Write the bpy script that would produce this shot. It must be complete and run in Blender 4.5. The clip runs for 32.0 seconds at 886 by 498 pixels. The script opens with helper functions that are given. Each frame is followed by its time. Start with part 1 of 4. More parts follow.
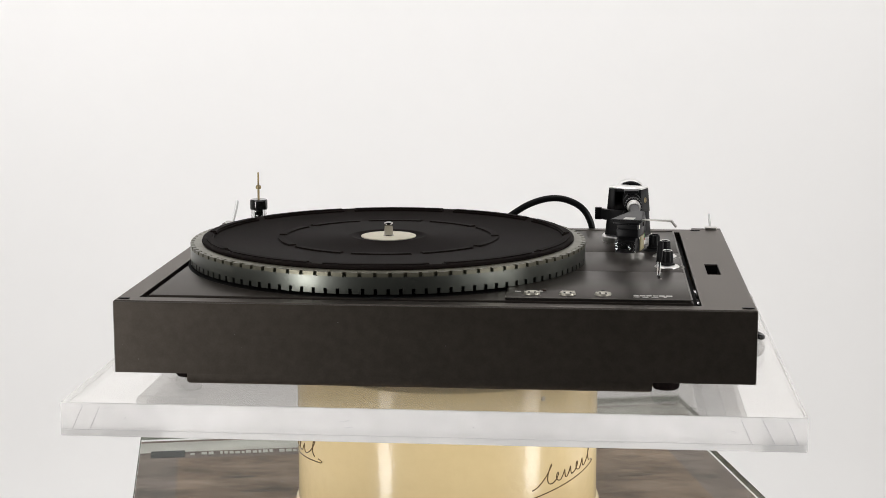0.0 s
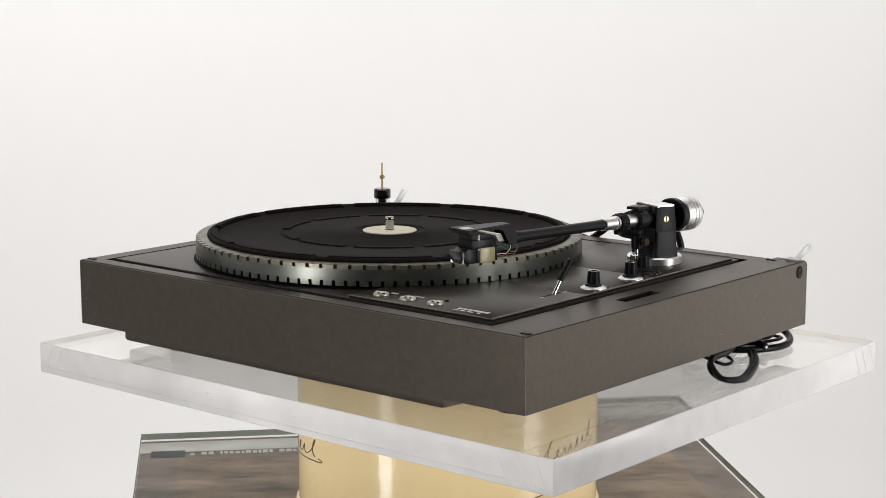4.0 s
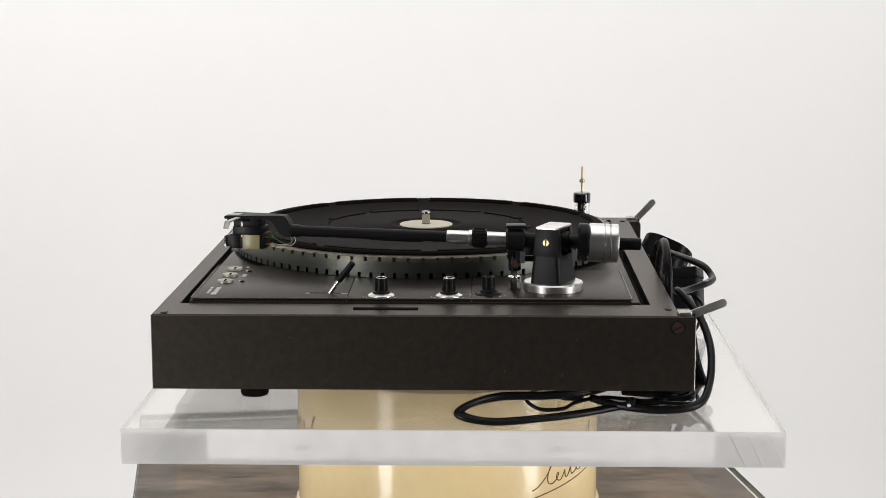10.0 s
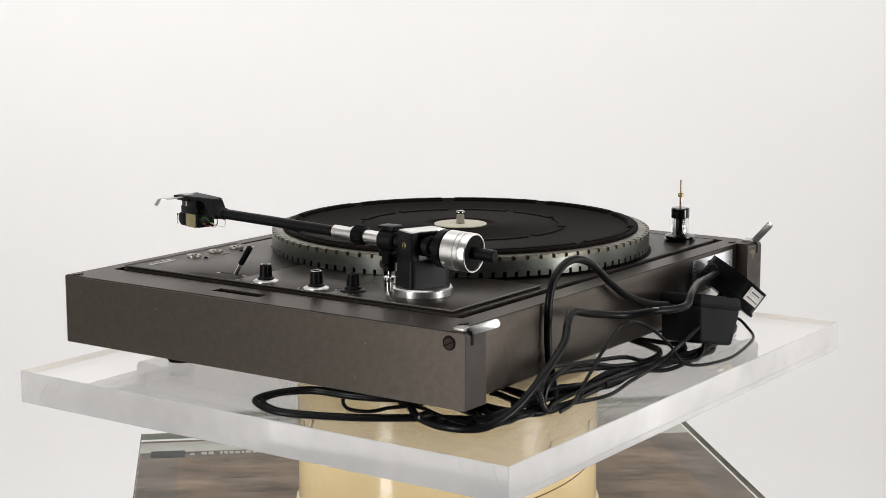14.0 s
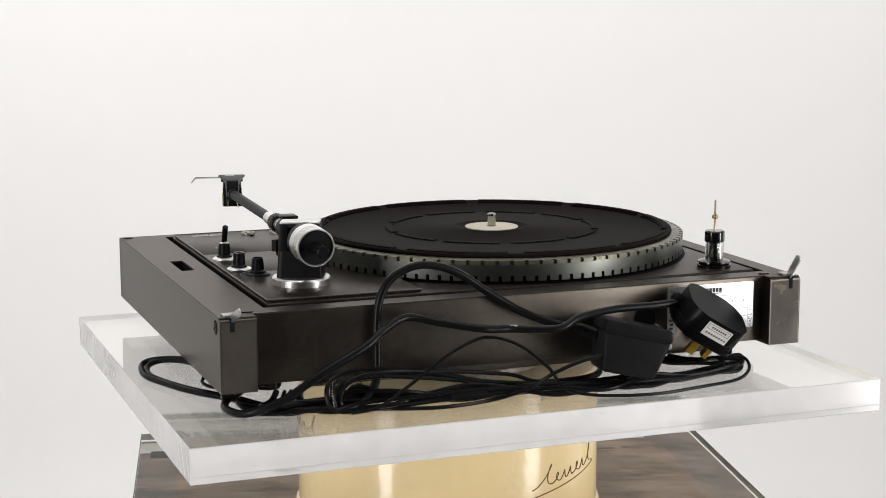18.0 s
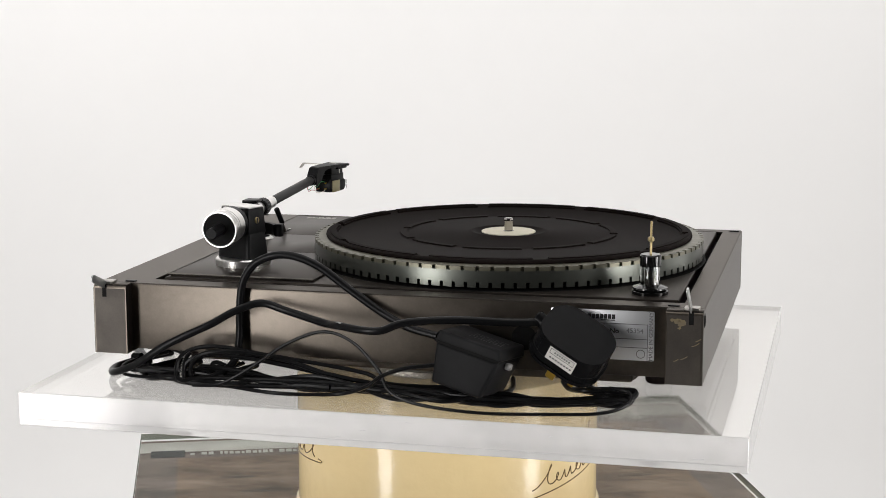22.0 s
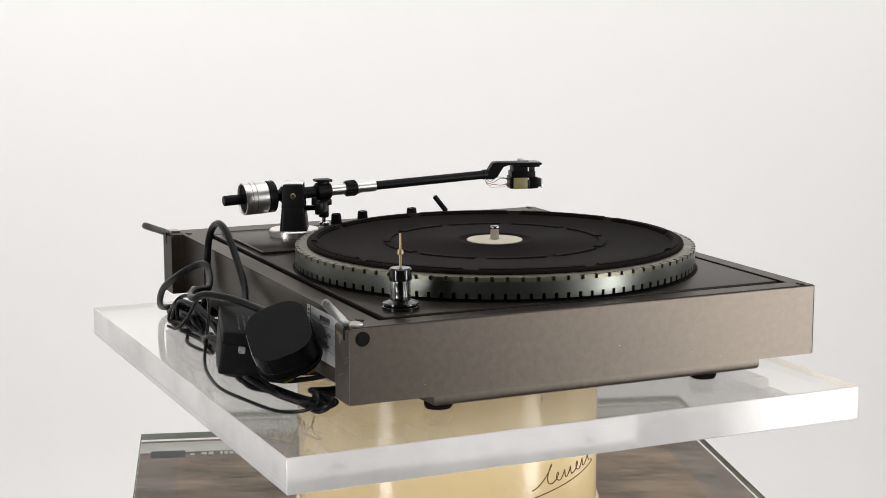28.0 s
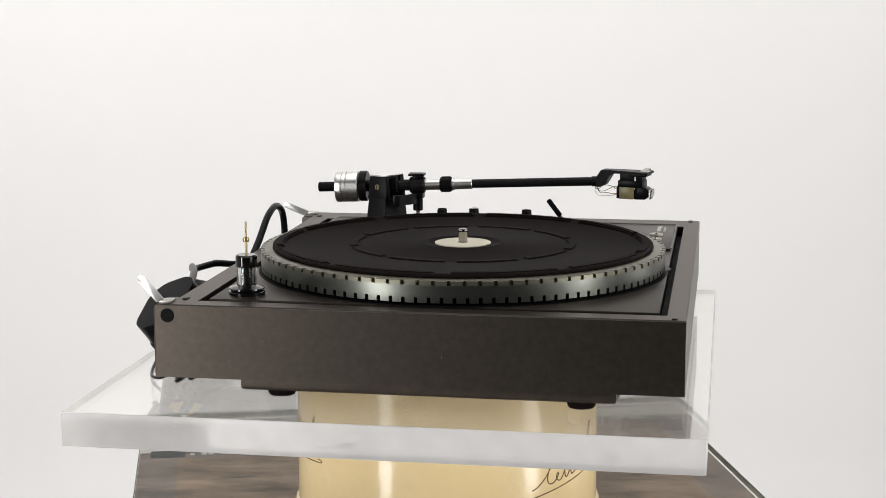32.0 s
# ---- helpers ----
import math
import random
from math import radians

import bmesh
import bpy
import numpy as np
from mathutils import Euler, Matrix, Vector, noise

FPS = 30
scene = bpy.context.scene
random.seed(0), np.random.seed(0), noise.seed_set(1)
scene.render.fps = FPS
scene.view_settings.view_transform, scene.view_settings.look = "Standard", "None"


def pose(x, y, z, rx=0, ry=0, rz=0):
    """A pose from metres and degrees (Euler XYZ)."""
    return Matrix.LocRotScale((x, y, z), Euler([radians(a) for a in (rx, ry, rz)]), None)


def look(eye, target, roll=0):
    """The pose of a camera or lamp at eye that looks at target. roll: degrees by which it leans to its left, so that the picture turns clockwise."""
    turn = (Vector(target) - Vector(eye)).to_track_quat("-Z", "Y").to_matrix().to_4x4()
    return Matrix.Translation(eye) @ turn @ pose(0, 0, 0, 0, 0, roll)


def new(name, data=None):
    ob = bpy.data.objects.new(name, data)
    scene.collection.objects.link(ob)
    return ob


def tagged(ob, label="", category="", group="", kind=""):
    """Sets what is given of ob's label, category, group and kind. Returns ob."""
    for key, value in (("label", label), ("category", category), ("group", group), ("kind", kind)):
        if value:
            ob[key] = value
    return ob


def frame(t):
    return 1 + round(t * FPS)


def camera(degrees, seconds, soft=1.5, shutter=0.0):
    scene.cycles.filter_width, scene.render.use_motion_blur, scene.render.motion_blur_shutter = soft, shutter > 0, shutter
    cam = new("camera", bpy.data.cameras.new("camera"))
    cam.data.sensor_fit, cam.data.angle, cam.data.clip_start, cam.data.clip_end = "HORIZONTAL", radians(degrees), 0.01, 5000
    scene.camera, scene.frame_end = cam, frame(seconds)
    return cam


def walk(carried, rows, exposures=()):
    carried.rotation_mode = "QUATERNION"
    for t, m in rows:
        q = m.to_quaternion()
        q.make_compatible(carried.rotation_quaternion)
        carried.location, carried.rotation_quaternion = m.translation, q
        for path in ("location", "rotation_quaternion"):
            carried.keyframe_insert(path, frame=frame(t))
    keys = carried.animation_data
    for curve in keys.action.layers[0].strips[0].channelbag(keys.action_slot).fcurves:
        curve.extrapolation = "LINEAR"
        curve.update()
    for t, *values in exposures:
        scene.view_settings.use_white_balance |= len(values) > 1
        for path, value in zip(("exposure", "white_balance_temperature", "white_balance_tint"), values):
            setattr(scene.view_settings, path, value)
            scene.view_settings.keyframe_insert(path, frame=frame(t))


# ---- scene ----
# The camera stands still; the show turntable carries the record player round.
cam = camera(28.91, 32.0, soft=0.85)
EYE = (0.0, -1.3066, 0.2936)
VIEW = look(EYE, (EYE[0] - 0.00292, EYE[1] + 0.98617, EYE[2] - 0.16570), -0.06)
walk(cam, [(0.0, VIEW), (32.0, VIEW)])

# Turn of the show turntable in degrees, second by second (clockwise from above).
TURN = [-4.88, -13.64, -22.48, -31.25, -39.98, -48.71, -57.43, -66.05, -74.51, -82.89, -91.29, -99.73, -108.11, -116.42, -124.81, -133.34, -141.92, -150.51, -159.07, -167.63, -176.2, -184.81, -193.53, -202.28, -210.87, -219.52, -228.17, -236.81, -245.37, -253.74, -262.2, -270.73, -279.29]

# ---- world and light: a white photo studio ----
world = bpy.data.worlds.new("studio")
scene.world = world
world.use_nodes = True
world.node_tree.nodes["Background"].inputs[0].default_value = (1.0, 0.99, 0.98, 1)
world.node_tree.nodes["Background"].inputs[1].default_value = 0.25


def softbox(name, eye, target, sx, sy, watts, tint=(1.0, 0.981, 0.968), spread=180):
    data = bpy.data.lights.new(name, "AREA")
    data.shape, data.size, data.size_y, data.energy, data.color = "RECTANGLE", sx, sy, watts, tint
    data.spread = radians(spread)
    ob = new(name, data)
    ob.matrix_world = look(eye, target)
    return ob


softbox("strip_softbox", (-1.42, -1.43, 0.10), (0, 0, 0.0), 0.30, 1.6, 28.5)
softbox("strip_softbox", (1.85, -0.92, 0.10), (0, 0, 0.0), 0.42, 1.6, 30)
# unseen fill, added to lift the faces and label turned to the front right
softbox("front_fill", (2.25, -1.62, 0.1), (0.1, 0, 0.0), 1.2, 1.7, 9.0)
# unseen fill, added to brighten the plinth sides that mirror the right wall
softbox("side_fill", (2.95, 1.15, 0.0), (0, 0.6, 0.0), 1.1, 1.8, 4.4, spread=130)
softbox("overhead_softbox", (0, -0.1, 2.0), (0, -0.1, 0), 2.6, 2.0, 22)
softbox("backdrop_light", (-2.1, 0.9, 1.7), (-0.6, 2.6, 1.0), 0.5, 1.4, 19.6, (1.0, 0.984, 0.992), 118)
softbox("backdrop_light", (2.1, 1.0, 2.0), (0.2, 2.6, 1.6), 0.5, 1.4, 17.0, (1.0, 0.984, 0.992), 106)
scene.view_settings.exposure = -0.12


# ---- materials ----
def material(name, color, rough=0.5, metal=0.0, spots=None, scale=40.0, bump=0.0, bump_scale=400.0, rough_var=0.0,
             coat=0.0, stretch=(1, 1, 1), transmission=0.0, ior=1.45, spec=0.5, fine_scale=14.0, spec_tint=(1, 1, 1)):
    m = bpy.data.materials.new(name)
    m.use_nodes = True
    nt = m.node_tree
    b = nt.nodes["Principled BSDF"]
    b.inputs["Base Color"].default_value = (*color, 1)
    b.inputs["Roughness"].default_value = rough
    b.inputs["Metallic"].default_value = metal
    b.inputs["Coat Weight"].default_value = coat
    b.inputs["Coat Roughness"].default_value = 0.08
    b.inputs["Transmission Weight"].default_value = transmission
    b.inputs["IOR"].default_value = ior
    b.inputs["Specular IOR Level"].default_value = spec
    b.inputs["Specular Tint"].default_value = (*spec_tint, 1)
    tc = nt.nodes.new("ShaderNodeTexCoord")
    mp = nt.nodes.new("ShaderNodeMapping")
    mp.inputs["Scale"].default_value = stretch
    nt.links.new(tc.outputs["Object"], mp.inputs["Vector"])
    if spots:
        big = nt.nodes.new("ShaderNodeTexNoise")
        big.inputs["Scale"].default_value = scale
        big.inputs["Detail"].default_value = 6
        fine = nt.nodes.new("ShaderNodeTexNoise")
        fine.inputs["Scale"].default_value = scale * fine_scale
        fine.inputs["Detail"].default_value = 3
        nt.links.new(mp.outputs[0], big.inputs["Vector"])
        nt.links.new(mp.outputs[0], fine.inputs["Vector"])
        add = nt.nodes.new("ShaderNodeMath")
        add.operation = "MULTIPLY_ADD"
        add.inputs[1].default_value = 0.35
        nt.links.new(fine.outputs["Fac"], add.inputs[0])
        nt.links.new(big.outputs["Fac"], add.inputs[2])
        ramp = nt.nodes.new("ShaderNodeMapRange")
        ramp.inputs["From Min"].default_value, ramp.inputs["From Max"].default_value = 0.42, 0.92
        nt.links.new(add.outputs[0], ramp.inputs["Value"])
        mix = nt.nodes.new("ShaderNodeMix")
        mix.data_type = "RGBA"
        mix.inputs["A"].default_value = (*color, 1)
        mix.inputs["B"].default_value = (*spots, 1)
        nt.links.new(ramp.outputs[0], mix.inputs["Factor"])
        nt.links.new(mix.outputs["Result"], b.inputs["Base Color"])
        if rough_var:
            rr = nt.nodes.new("ShaderNodeMapRange")
            rr.inputs["To Min"].default_value, rr.inputs["To Max"].default_value = rough - rough_var, rough + rough_var
            nt.links.new(ramp.outputs[0], rr.inputs["Value"])
            nt.links.new(rr.outputs[0], b.inputs["Roughness"])
    if bump:
        bn = nt.nodes.new("ShaderNodeTexNoise")
        bn.inputs["Scale"].default_value = bump_scale
        bn.inputs["Detail"].default_value = 4
        nt.links.new(mp.outputs[0], bn.inputs["Vector"])
        bp = nt.nodes.new("ShaderNodeBump")
        bp.inputs["Strength"].default_value = bump
        bp.inputs["Distance"].default_value = 0.0005
        nt.links.new(bn.outputs["Fac"], bp.inputs["Height"])
        nt.links.new(bp.outputs[0], b.inputs["Normal"])
    return m


WALL = material("white_studio_paint", (0.86, 0.855, 0.845), 0.9, spots=(0.88, 0.875, 0.865), scale=1.2)
DARK_WALL = material("dark_studio_wall", (0.035, 0.034, 0.033), 0.9, spots=(0.05, 0.048, 0.046), scale=2)
GREY_FLOOR = material("grey_studio_floor", (0.16, 0.155, 0.15), 0.7, spots=(0.20, 0.195, 0.19), scale=3)
PLINTH = material("anthracite_lacquer", (0.092, 0.0795, 0.0665), 0.36, 0.97, spots=(0.110, 0.095, 0.0805), scale=190, bump=0.03, bump_scale=1500, rough_var=0.014, fine_scale=4.0)
PLINTH_DULL = material("dull_anthracite_paint", (0.062, 0.053, 0.044), 0.5, 0.45, spots=(0.040, 0.034, 0.029), scale=60, rough_var=0.05)
PLINTH_TOP = material("dark_lacquer", (0.036, 0.031, 0.027), 0.36, 0.3, spec=0.2, spec_tint=(1.0, 0.90, 0.80), spots=(0.040, 0.0355, 0.032), scale=26, bump=0.01, bump_scale=1500, rough_var=0.008)
DECK = material("charcoal_deck_metal", (0.022, 0.0182, 0.0155), 0.34, 0.15, spec=0.13, spec_tint=(1.0, 0.90, 0.80), spots=(0.0215, 0.0188, 0.017), scale=30, bump=0.01, bump_scale=1500, rough_var=0.008)
# metal of the deck trims, also the lighter tone for highlights on plinth edges
EDGE = material("trim_metal_and_edge_highlight", (0.19, 0.178, 0.16), 0.40, 0.9, spots=(0.14, 0.13, 0.118), scale=80)
GROOVE = material("black_groove", (0.005, 0.005, 0.005), 0.75, spec=0.15, spots=(0.008, 0.008, 0.008), scale=60)
ZINC = material("passivated_zinc", (0.126, 0.133, 0.118), 0.30, 0.9, spots=(0.118, 0.125, 0.111), scale=60, rough_var=0.004, fine_scale=3.0)
ZINC_TOP = material("yellowed_zinc", (0.17, 0.163, 0.122), 0.38, 0.75, spots=(0.115, 0.11, 0.08), scale=60, rough_var=0.05)
RUBBER = material("black_rubber", (0.0076, 0.0055, 0.0050), 0.62, spec=0.02, spots=(0.0102, 0.0076, 0.0070), scale=30, bump=0.12, bump_scale=700)
CHROME = material("polished_chrome", (0.85, 0.84, 0.82), 0.07, 1.0, spots=(0.78, 0.77, 0.75), scale=60)
ALU = material("turned_aluminium", (0.86, 0.85, 0.83), 0.29, 1.0, spots=(0.78, 0.77, 0.75), scale=60, bump=0.04, bump_scale=300, stretch=(1, 12, 1))
STEEL = material("dull_steel", (0.50, 0.49, 0.46), 0.38, 1.0, spots=(0.38, 0.36, 0.33), scale=90)
SILVER_PAINT = material("warm_silver_button", (0.50, 0.48, 0.42), 0.35, 0.7, spots=(0.42, 0.40, 0.34), scale=120)
BLACK = material("black_plastic", (0.004, 0.004, 0.0045), 0.32, spec=0.12, spots=(0.006, 0.006, 0.0065), scale=50, bump=0.04, bump_scale=800)
BLACK_MATT = material("matt_black_metal", (0.0045, 0.0045, 0.005), 0.42, spec=0.16, spots=(0.008, 0.008, 0.0085), scale=60, bump=0.05, bump_scale=900)
GLOSS_BLACK = material("gloss_black_plastic", (0.004, 0.004, 0.004), 0.12, coat=0.3)
CABLE = material("black_cable_pvc", (0.0045, 0.0045, 0.005), 0.30, spec=0.15, spots=(0.007, 0.007, 0.0075), scale=50, bump=0.05, bump_scale=400)
CABLE_GREY = material("worn_cable_pvc", (0.62, 0.61, 0.60), 0.4, spots=(0.02, 0.02, 0.02), scale=260)
WHITE_PRINT = material("white_print", (0.62, 0.61, 0.58), 0.6)
LABEL_PAPER = material("silver_label", (0.84, 0.85, 0.87), 0.37, 0.9, spots=(0.79, 0.80, 0.82), scale=60)
PAPER = material("white_paper_sticker", (0.72, 0.71, 0.67), 0.7, spots=(0.60, 0.59, 0.55), scale=120)
INK = material("black_ink", (0.02, 0.02, 0.022), 0.6)
GREY_INK = material("grey_ink", (0.16, 0.16, 0.17), 0.6)
CREAM = material("cream_card_disc", (0.66, 0.62, 0.50), 0.6, spots=(0.60, 0.56, 0.44), scale=90)
ENAMEL = material("cream_enamel", (0.81, 0.65, 0.365), 0.15, spots=(0.745, 0.585, 0.315), scale=9, bump=0.55, bump_scale=150, spec=0.42)
SCRIPT = material("brown_script_ink", (0.19, 0.115, 0.033), 0.4, spots=(0.11, 0.065, 0.018), scale=80)
GALV = material("galvanised_steel", (0.66, 0.67, 0.66), 0.30, 0.9, spots=(0.50, 0.51, 0.50), scale=120, rough_var=0.05)
BRASS = material("brass_pin", (0.40, 0.315, 0.17), 0.32, 0.95, spots=(0.32, 0.25, 0.13), scale=90)
GREEN_WIRE = material("green_wire", (0.02, 0.16, 0.04), 0.4)
RED_WIRE = material("red_wire", (0.32, 0.04, 0.03), 0.4)
WHITE_WIRE = material("white_wire", (0.62, 0.58, 0.50), 0.4)
OLIVE = material("pale_olive_cartridge_plate", (0.255, 0.22, 0.105), 0.30, spots=(0.205, 0.175, 0.08), scale=150)
CLEAR = material("clear_acrylic_part", (0.97, 0.98, 0.98), 0.03, transmission=1.0, ior=1.49)
ACRYLIC_EDGE = material("polished_acrylic_edge", (0.985, 0.978, 0.972), 0.12, transmission=0.70, ior=1.49, spots=(0.955, 0.945, 0.935), scale=30, bump=0.03, bump_scale=40)


def hazed(m, low, high, scale):
    """Cloudy haze on a clear surface: its clearness drifts between two values."""
    nt = m.node_tree
    b = nt.nodes["Principled BSDF"]
    tc, haze, span = nt.nodes.new("ShaderNodeTexCoord"), nt.nodes.new("ShaderNodeTexNoise"), nt.nodes.new("ShaderNodeMapRange")
    haze.inputs["Scale"].default_value = scale
    haze.inputs["Detail"].default_value = 3
    haze.inputs["Roughness"].default_value = 0.62
    span.inputs["From Min"].default_value, span.inputs["From Max"].default_value = 0.32, 0.68
    span.inputs["To Min"].default_value, span.inputs["To Max"].default_value = low, high
    nt.links.new(tc.outputs["Object"], haze.inputs["Vector"])
    nt.links.new(haze.outputs["Fac"], span.inputs["Value"])
    nt.links.new(span.outputs[0], b.inputs["Transmission Weight"])


hazed(ACRYLIC_EDGE, 0.44, 0.60, 11)
ACRYLIC = material("clear_acrylic_sheet", (0.965, 0.955, 0.935), 0.02, transmission=0.90, ior=1.49)
def clear_sheet(name, tint, rough, shine):
    """Thin clear glass: light passes straight, with a share of gloss."""
    m = bpy.data.materials.new(name)
    m.use_nodes = True
    nt = m.node_tree
    nt.nodes.remove(nt.nodes["Principled BSDF"])
    clear, gloss = nt.nodes.new("ShaderNodeBsdfTransparent"), nt.nodes.new("ShaderNodeBsdfGlossy")
    mix = nt.nodes.new("ShaderNodeMixShader")
    clear.inputs["Color"].default_value = (*tint, 1)
    gloss.inputs["Roughness"].default_value = rough
    mix.inputs[0].default_value = shine
    nt.links.new(clear.outputs[0], mix.inputs[1])
    nt.links.new(gloss.outputs[0], mix.inputs[2])
    nt.links.new(mix.outputs[0], nt.nodes["Material Output"].inputs["Surface"])
    return m


GLASS = clear_sheet("green_tinted_glass", (0.96, 0.972, 0.958), 0.0, 0.03)
GLASS_EDGE = material("green_glass_edge", (0.30, 0.32, 0.28), 0.15, spots=(0.24, 0.26, 0.225), scale=20)
WOOD = material("worn_brown_board", (0.135, 0.092, 0.069), 0.6, spec=0.1, spots=(0.46, 0.33, 0.245), scale=22, stretch=(1, 1.7, 1), fine_scale=6.0)
WOOD_DARK = material("dark_grey_border", (0.105, 0.080, 0.071), 0.6, spec=0.1, spots=(0.33, 0.258, 0.226), scale=22, stretch=(1, 1.7, 1), fine_scale=6.0)
RUST = material("rusty_screw", (0.040, 0.019, 0.012), 0.55, 0.0, spec=0.2, spots=(0.016, 0.009, 0.007), scale=250)
# grey for scratches, and for the refraction boundary drawn on the plate's edges
SCUFF_AND_REFRACTION = material("scratch_and_refraction_grey", (0.50, 0.50, 0.51), 0.7, spec=0.2)
FAINT_INK = material("faint_grey_print", (0.06, 0.06, 0.062), 0.6)
ADAPTOR = material("moulded_black_plastic", (0.0085, 0.0085, 0.009), 0.5, spec=0.09, spots=(0.014, 0.014, 0.015), scale=50, bump=0.03, bump_scale=900)
PLUG = material("glossy_plug_plastic", (0.0045, 0.0045, 0.005), 0.26, spec=0.07, spots=(0.0065, 0.0065, 0.007), scale=50, bump=0.03, bump_scale=600)
PIN_GOLD = material("dulled_brass_pin", (0.52, 0.35, 0.06), 0.34, 0.9, spots=(0.42, 0.27, 0.05), scale=90)
GREY_STRIP = material("pale_frosted_strip", (0.66, 0.64, 0.61), 0.6, spots=(0.48, 0.46, 0.43), scale=40)
POLISHED = material("polished_steel", (0.40, 0.385, 0.365), 0.10, 1.0, spots=(0.34, 0.325, 0.31), scale=60)
OCHRE = material("ochre_glue_stain", (0.22, 0.165, 0.07), 0.6, spots=(0.12, 0.10, 0.07), scale=200)


# ---- mesh helpers ----
ORIGIN = {}
JOINED = {"scratches", "slanting_marks", "faded_print", "printed_line", "print", "label_print", "sticker_print", "case_print", "dial_ticks", "ribs", "dust_specks", "crumbs", "dust"}   # too fine to pick apart


def thing(name, origin, label, category, group=""):
    """An Empty at the thing's base; its parts are built in the plate's space."""
    ob = new(name)
    ob.location = origin
    ORIGIN[ob.name] = Vector(origin)
    return tagged(ob, label, category, group)


def part(name, bm, mat, parent, label="", smooth=True):
    me = bpy.data.meshes.new(name)
    if parent is not None:
        bmesh.ops.translate(bm, verts=bm.verts, vec=-ORIGIN[parent.name])
    bmesh.ops.recalc_face_normals(bm, faces=bm.faces)
    bm.to_mesh(me)
    bm.free()
    for f in me.polygons:
        f.use_smooth = smooth
    if smooth:
        me.set_sharp_from_angle(angle=radians(38))
    me.materials.append(mat)
    ob = new(name, me)
    if parent is not None:
        ob.parent = parent
        ORIGIN[ob.name] = ORIGIN[parent.name]
    if label:
        ob["label"] = label
    if name in JOINED:
        ob["kind"] = "stuff"
    return ob


def box(x0, x1, y0, y1, z0, z1, bevel=0.0, seg=2, bm=None):
    bm = bm or bmesh.new()
    r = bmesh.ops.create_cube(bm, size=1, matrix=Matrix.Translation(((x0 + x1) / 2, (y0 + y1) / 2, (z0 + z1) / 2))
                              @ Matrix.Diagonal((x1 - x0, y1 - y0, z1 - z0, 1)))
    if bevel:
        es = {e for v in r["verts"] for e in v.link_edges}
        bmesh.ops.bevel(bm, geom=list(es), offset=bevel, segments=seg, affect="EDGES", profile=0.5)
    return bm


def lathe(profile, m=None, seg=48, bm=None, close=True):
    """Turns (r, z) points about z; m places the axis."""
    bm = bm or bmesh.new()
    m = m or Matrix()
    rings = []
    for r, z in profile:
        if r < 1e-6:
            rings.append([bm.verts.new(m @ Vector((0, 0, z)))])
        else:
            rings.append([bm.verts.new(m @ Vector((r * math.cos(2 * math.pi * i / seg), r * math.sin(2 * math.pi * i / seg), z)))
                          for i in range(seg)])
    for a, b in zip(rings, rings[1:]):
        for i in range(seg):
            j = (i + 1) % seg
            if len(a) == 1 and len(b) == 1:
                continue
            if len(a) == 1:
                bm.faces.new((a[0], b[i], b[j]))
            elif len(b) == 1:
                bm.faces.new((a[i], b[0], a[j]))
            else:
                bm.faces.new((a[i], b[i], b[j], a[j]))
    return bm


def at(x, y, z):
    return Matrix.Translation((x, y, z))


def along(p0, p1):
    """A pose at p0 whose z axis points to p1."""
    d = Vector(p1) - Vector(p0)
    return Matrix.Translation(p0) @ d.to_track_quat("Z", "Y").to_matrix().to_4x4()


def rod(p0, p1, r, seg=20, bevel=0.0, bm=None):
    n = (Vector(p1) - Vector(p0)).length
    b = min(bevel, r * 0.9, n * 0.45)
    prof = [(0, 0), (r - b, 0), (r, b), (r, n - b), (r - b, n), (0, n)] if b else [(0, 0), (r, 0), (r, n), (0, n)]
    return lathe(prof, along(p0, p1), seg, bm)


def prism(outline, z0, z1, m=None, bevel=0.0, seg=2, bm=None):
    bm = bm or bmesh.new()
    m = m or Matrix()
    lo = [bm.verts.new(m @ Vector((x, y, z0))) for x, y in outline]
    hi = [bm.verts.new(m @ Vector((x, y, z1))) for x, y in outline]
    fs = [bm.faces.new(lo[::-1]), bm.faces.new(hi)]
    n = len(outline)
    for i in range(n):
        fs.append(bm.faces.new((lo[i], lo[(i + 1) % n], hi[(i + 1) % n], hi[i])))
    if bevel:
        es = {e for e in fs[1].edges} | {e for e in fs[0].edges}
        bmesh.ops.bevel(bm, geom=list(es), offset=bevel, segments=seg, affect="EDGES", profile=0.5)
    return bm


def rounded(x0, x1, y0, y1, r, n=6):
    pts = []
    for cx, cy, a in ((x1 - r, y1 - r, 0), (x0 + r, y1 - r, 90), (x0 + r, y0 + r, 180), (x1 - r, y0 + r, 270)):
        for i in range(n + 1):
            t = radians(a + 90 * i / n)
            pts.append((cx + r * math.cos(t), cy + r * math.sin(t)))
    return pts


def smooth_path(pts, step=8):
    """Catmull-Rom through the points."""
    P = [Vector(p) for p in pts]
    P = [2 * P[0] - P[1]] + P + [2 * P[-1] - P[-2]]
    out = []
    for i in range(1, len(P) - 2):
        a, b, c, d = P[i - 1:i + 3]
        for k in range(step):
            t = k / step
            out.append(0.5 * ((2 * b) + (c - a) * t + (2 * a - 5 * b + 4 * c - d) * t * t + (3 * b - a - 3 * c + d) * t ** 3))
    out.append(P[-2])
    return out


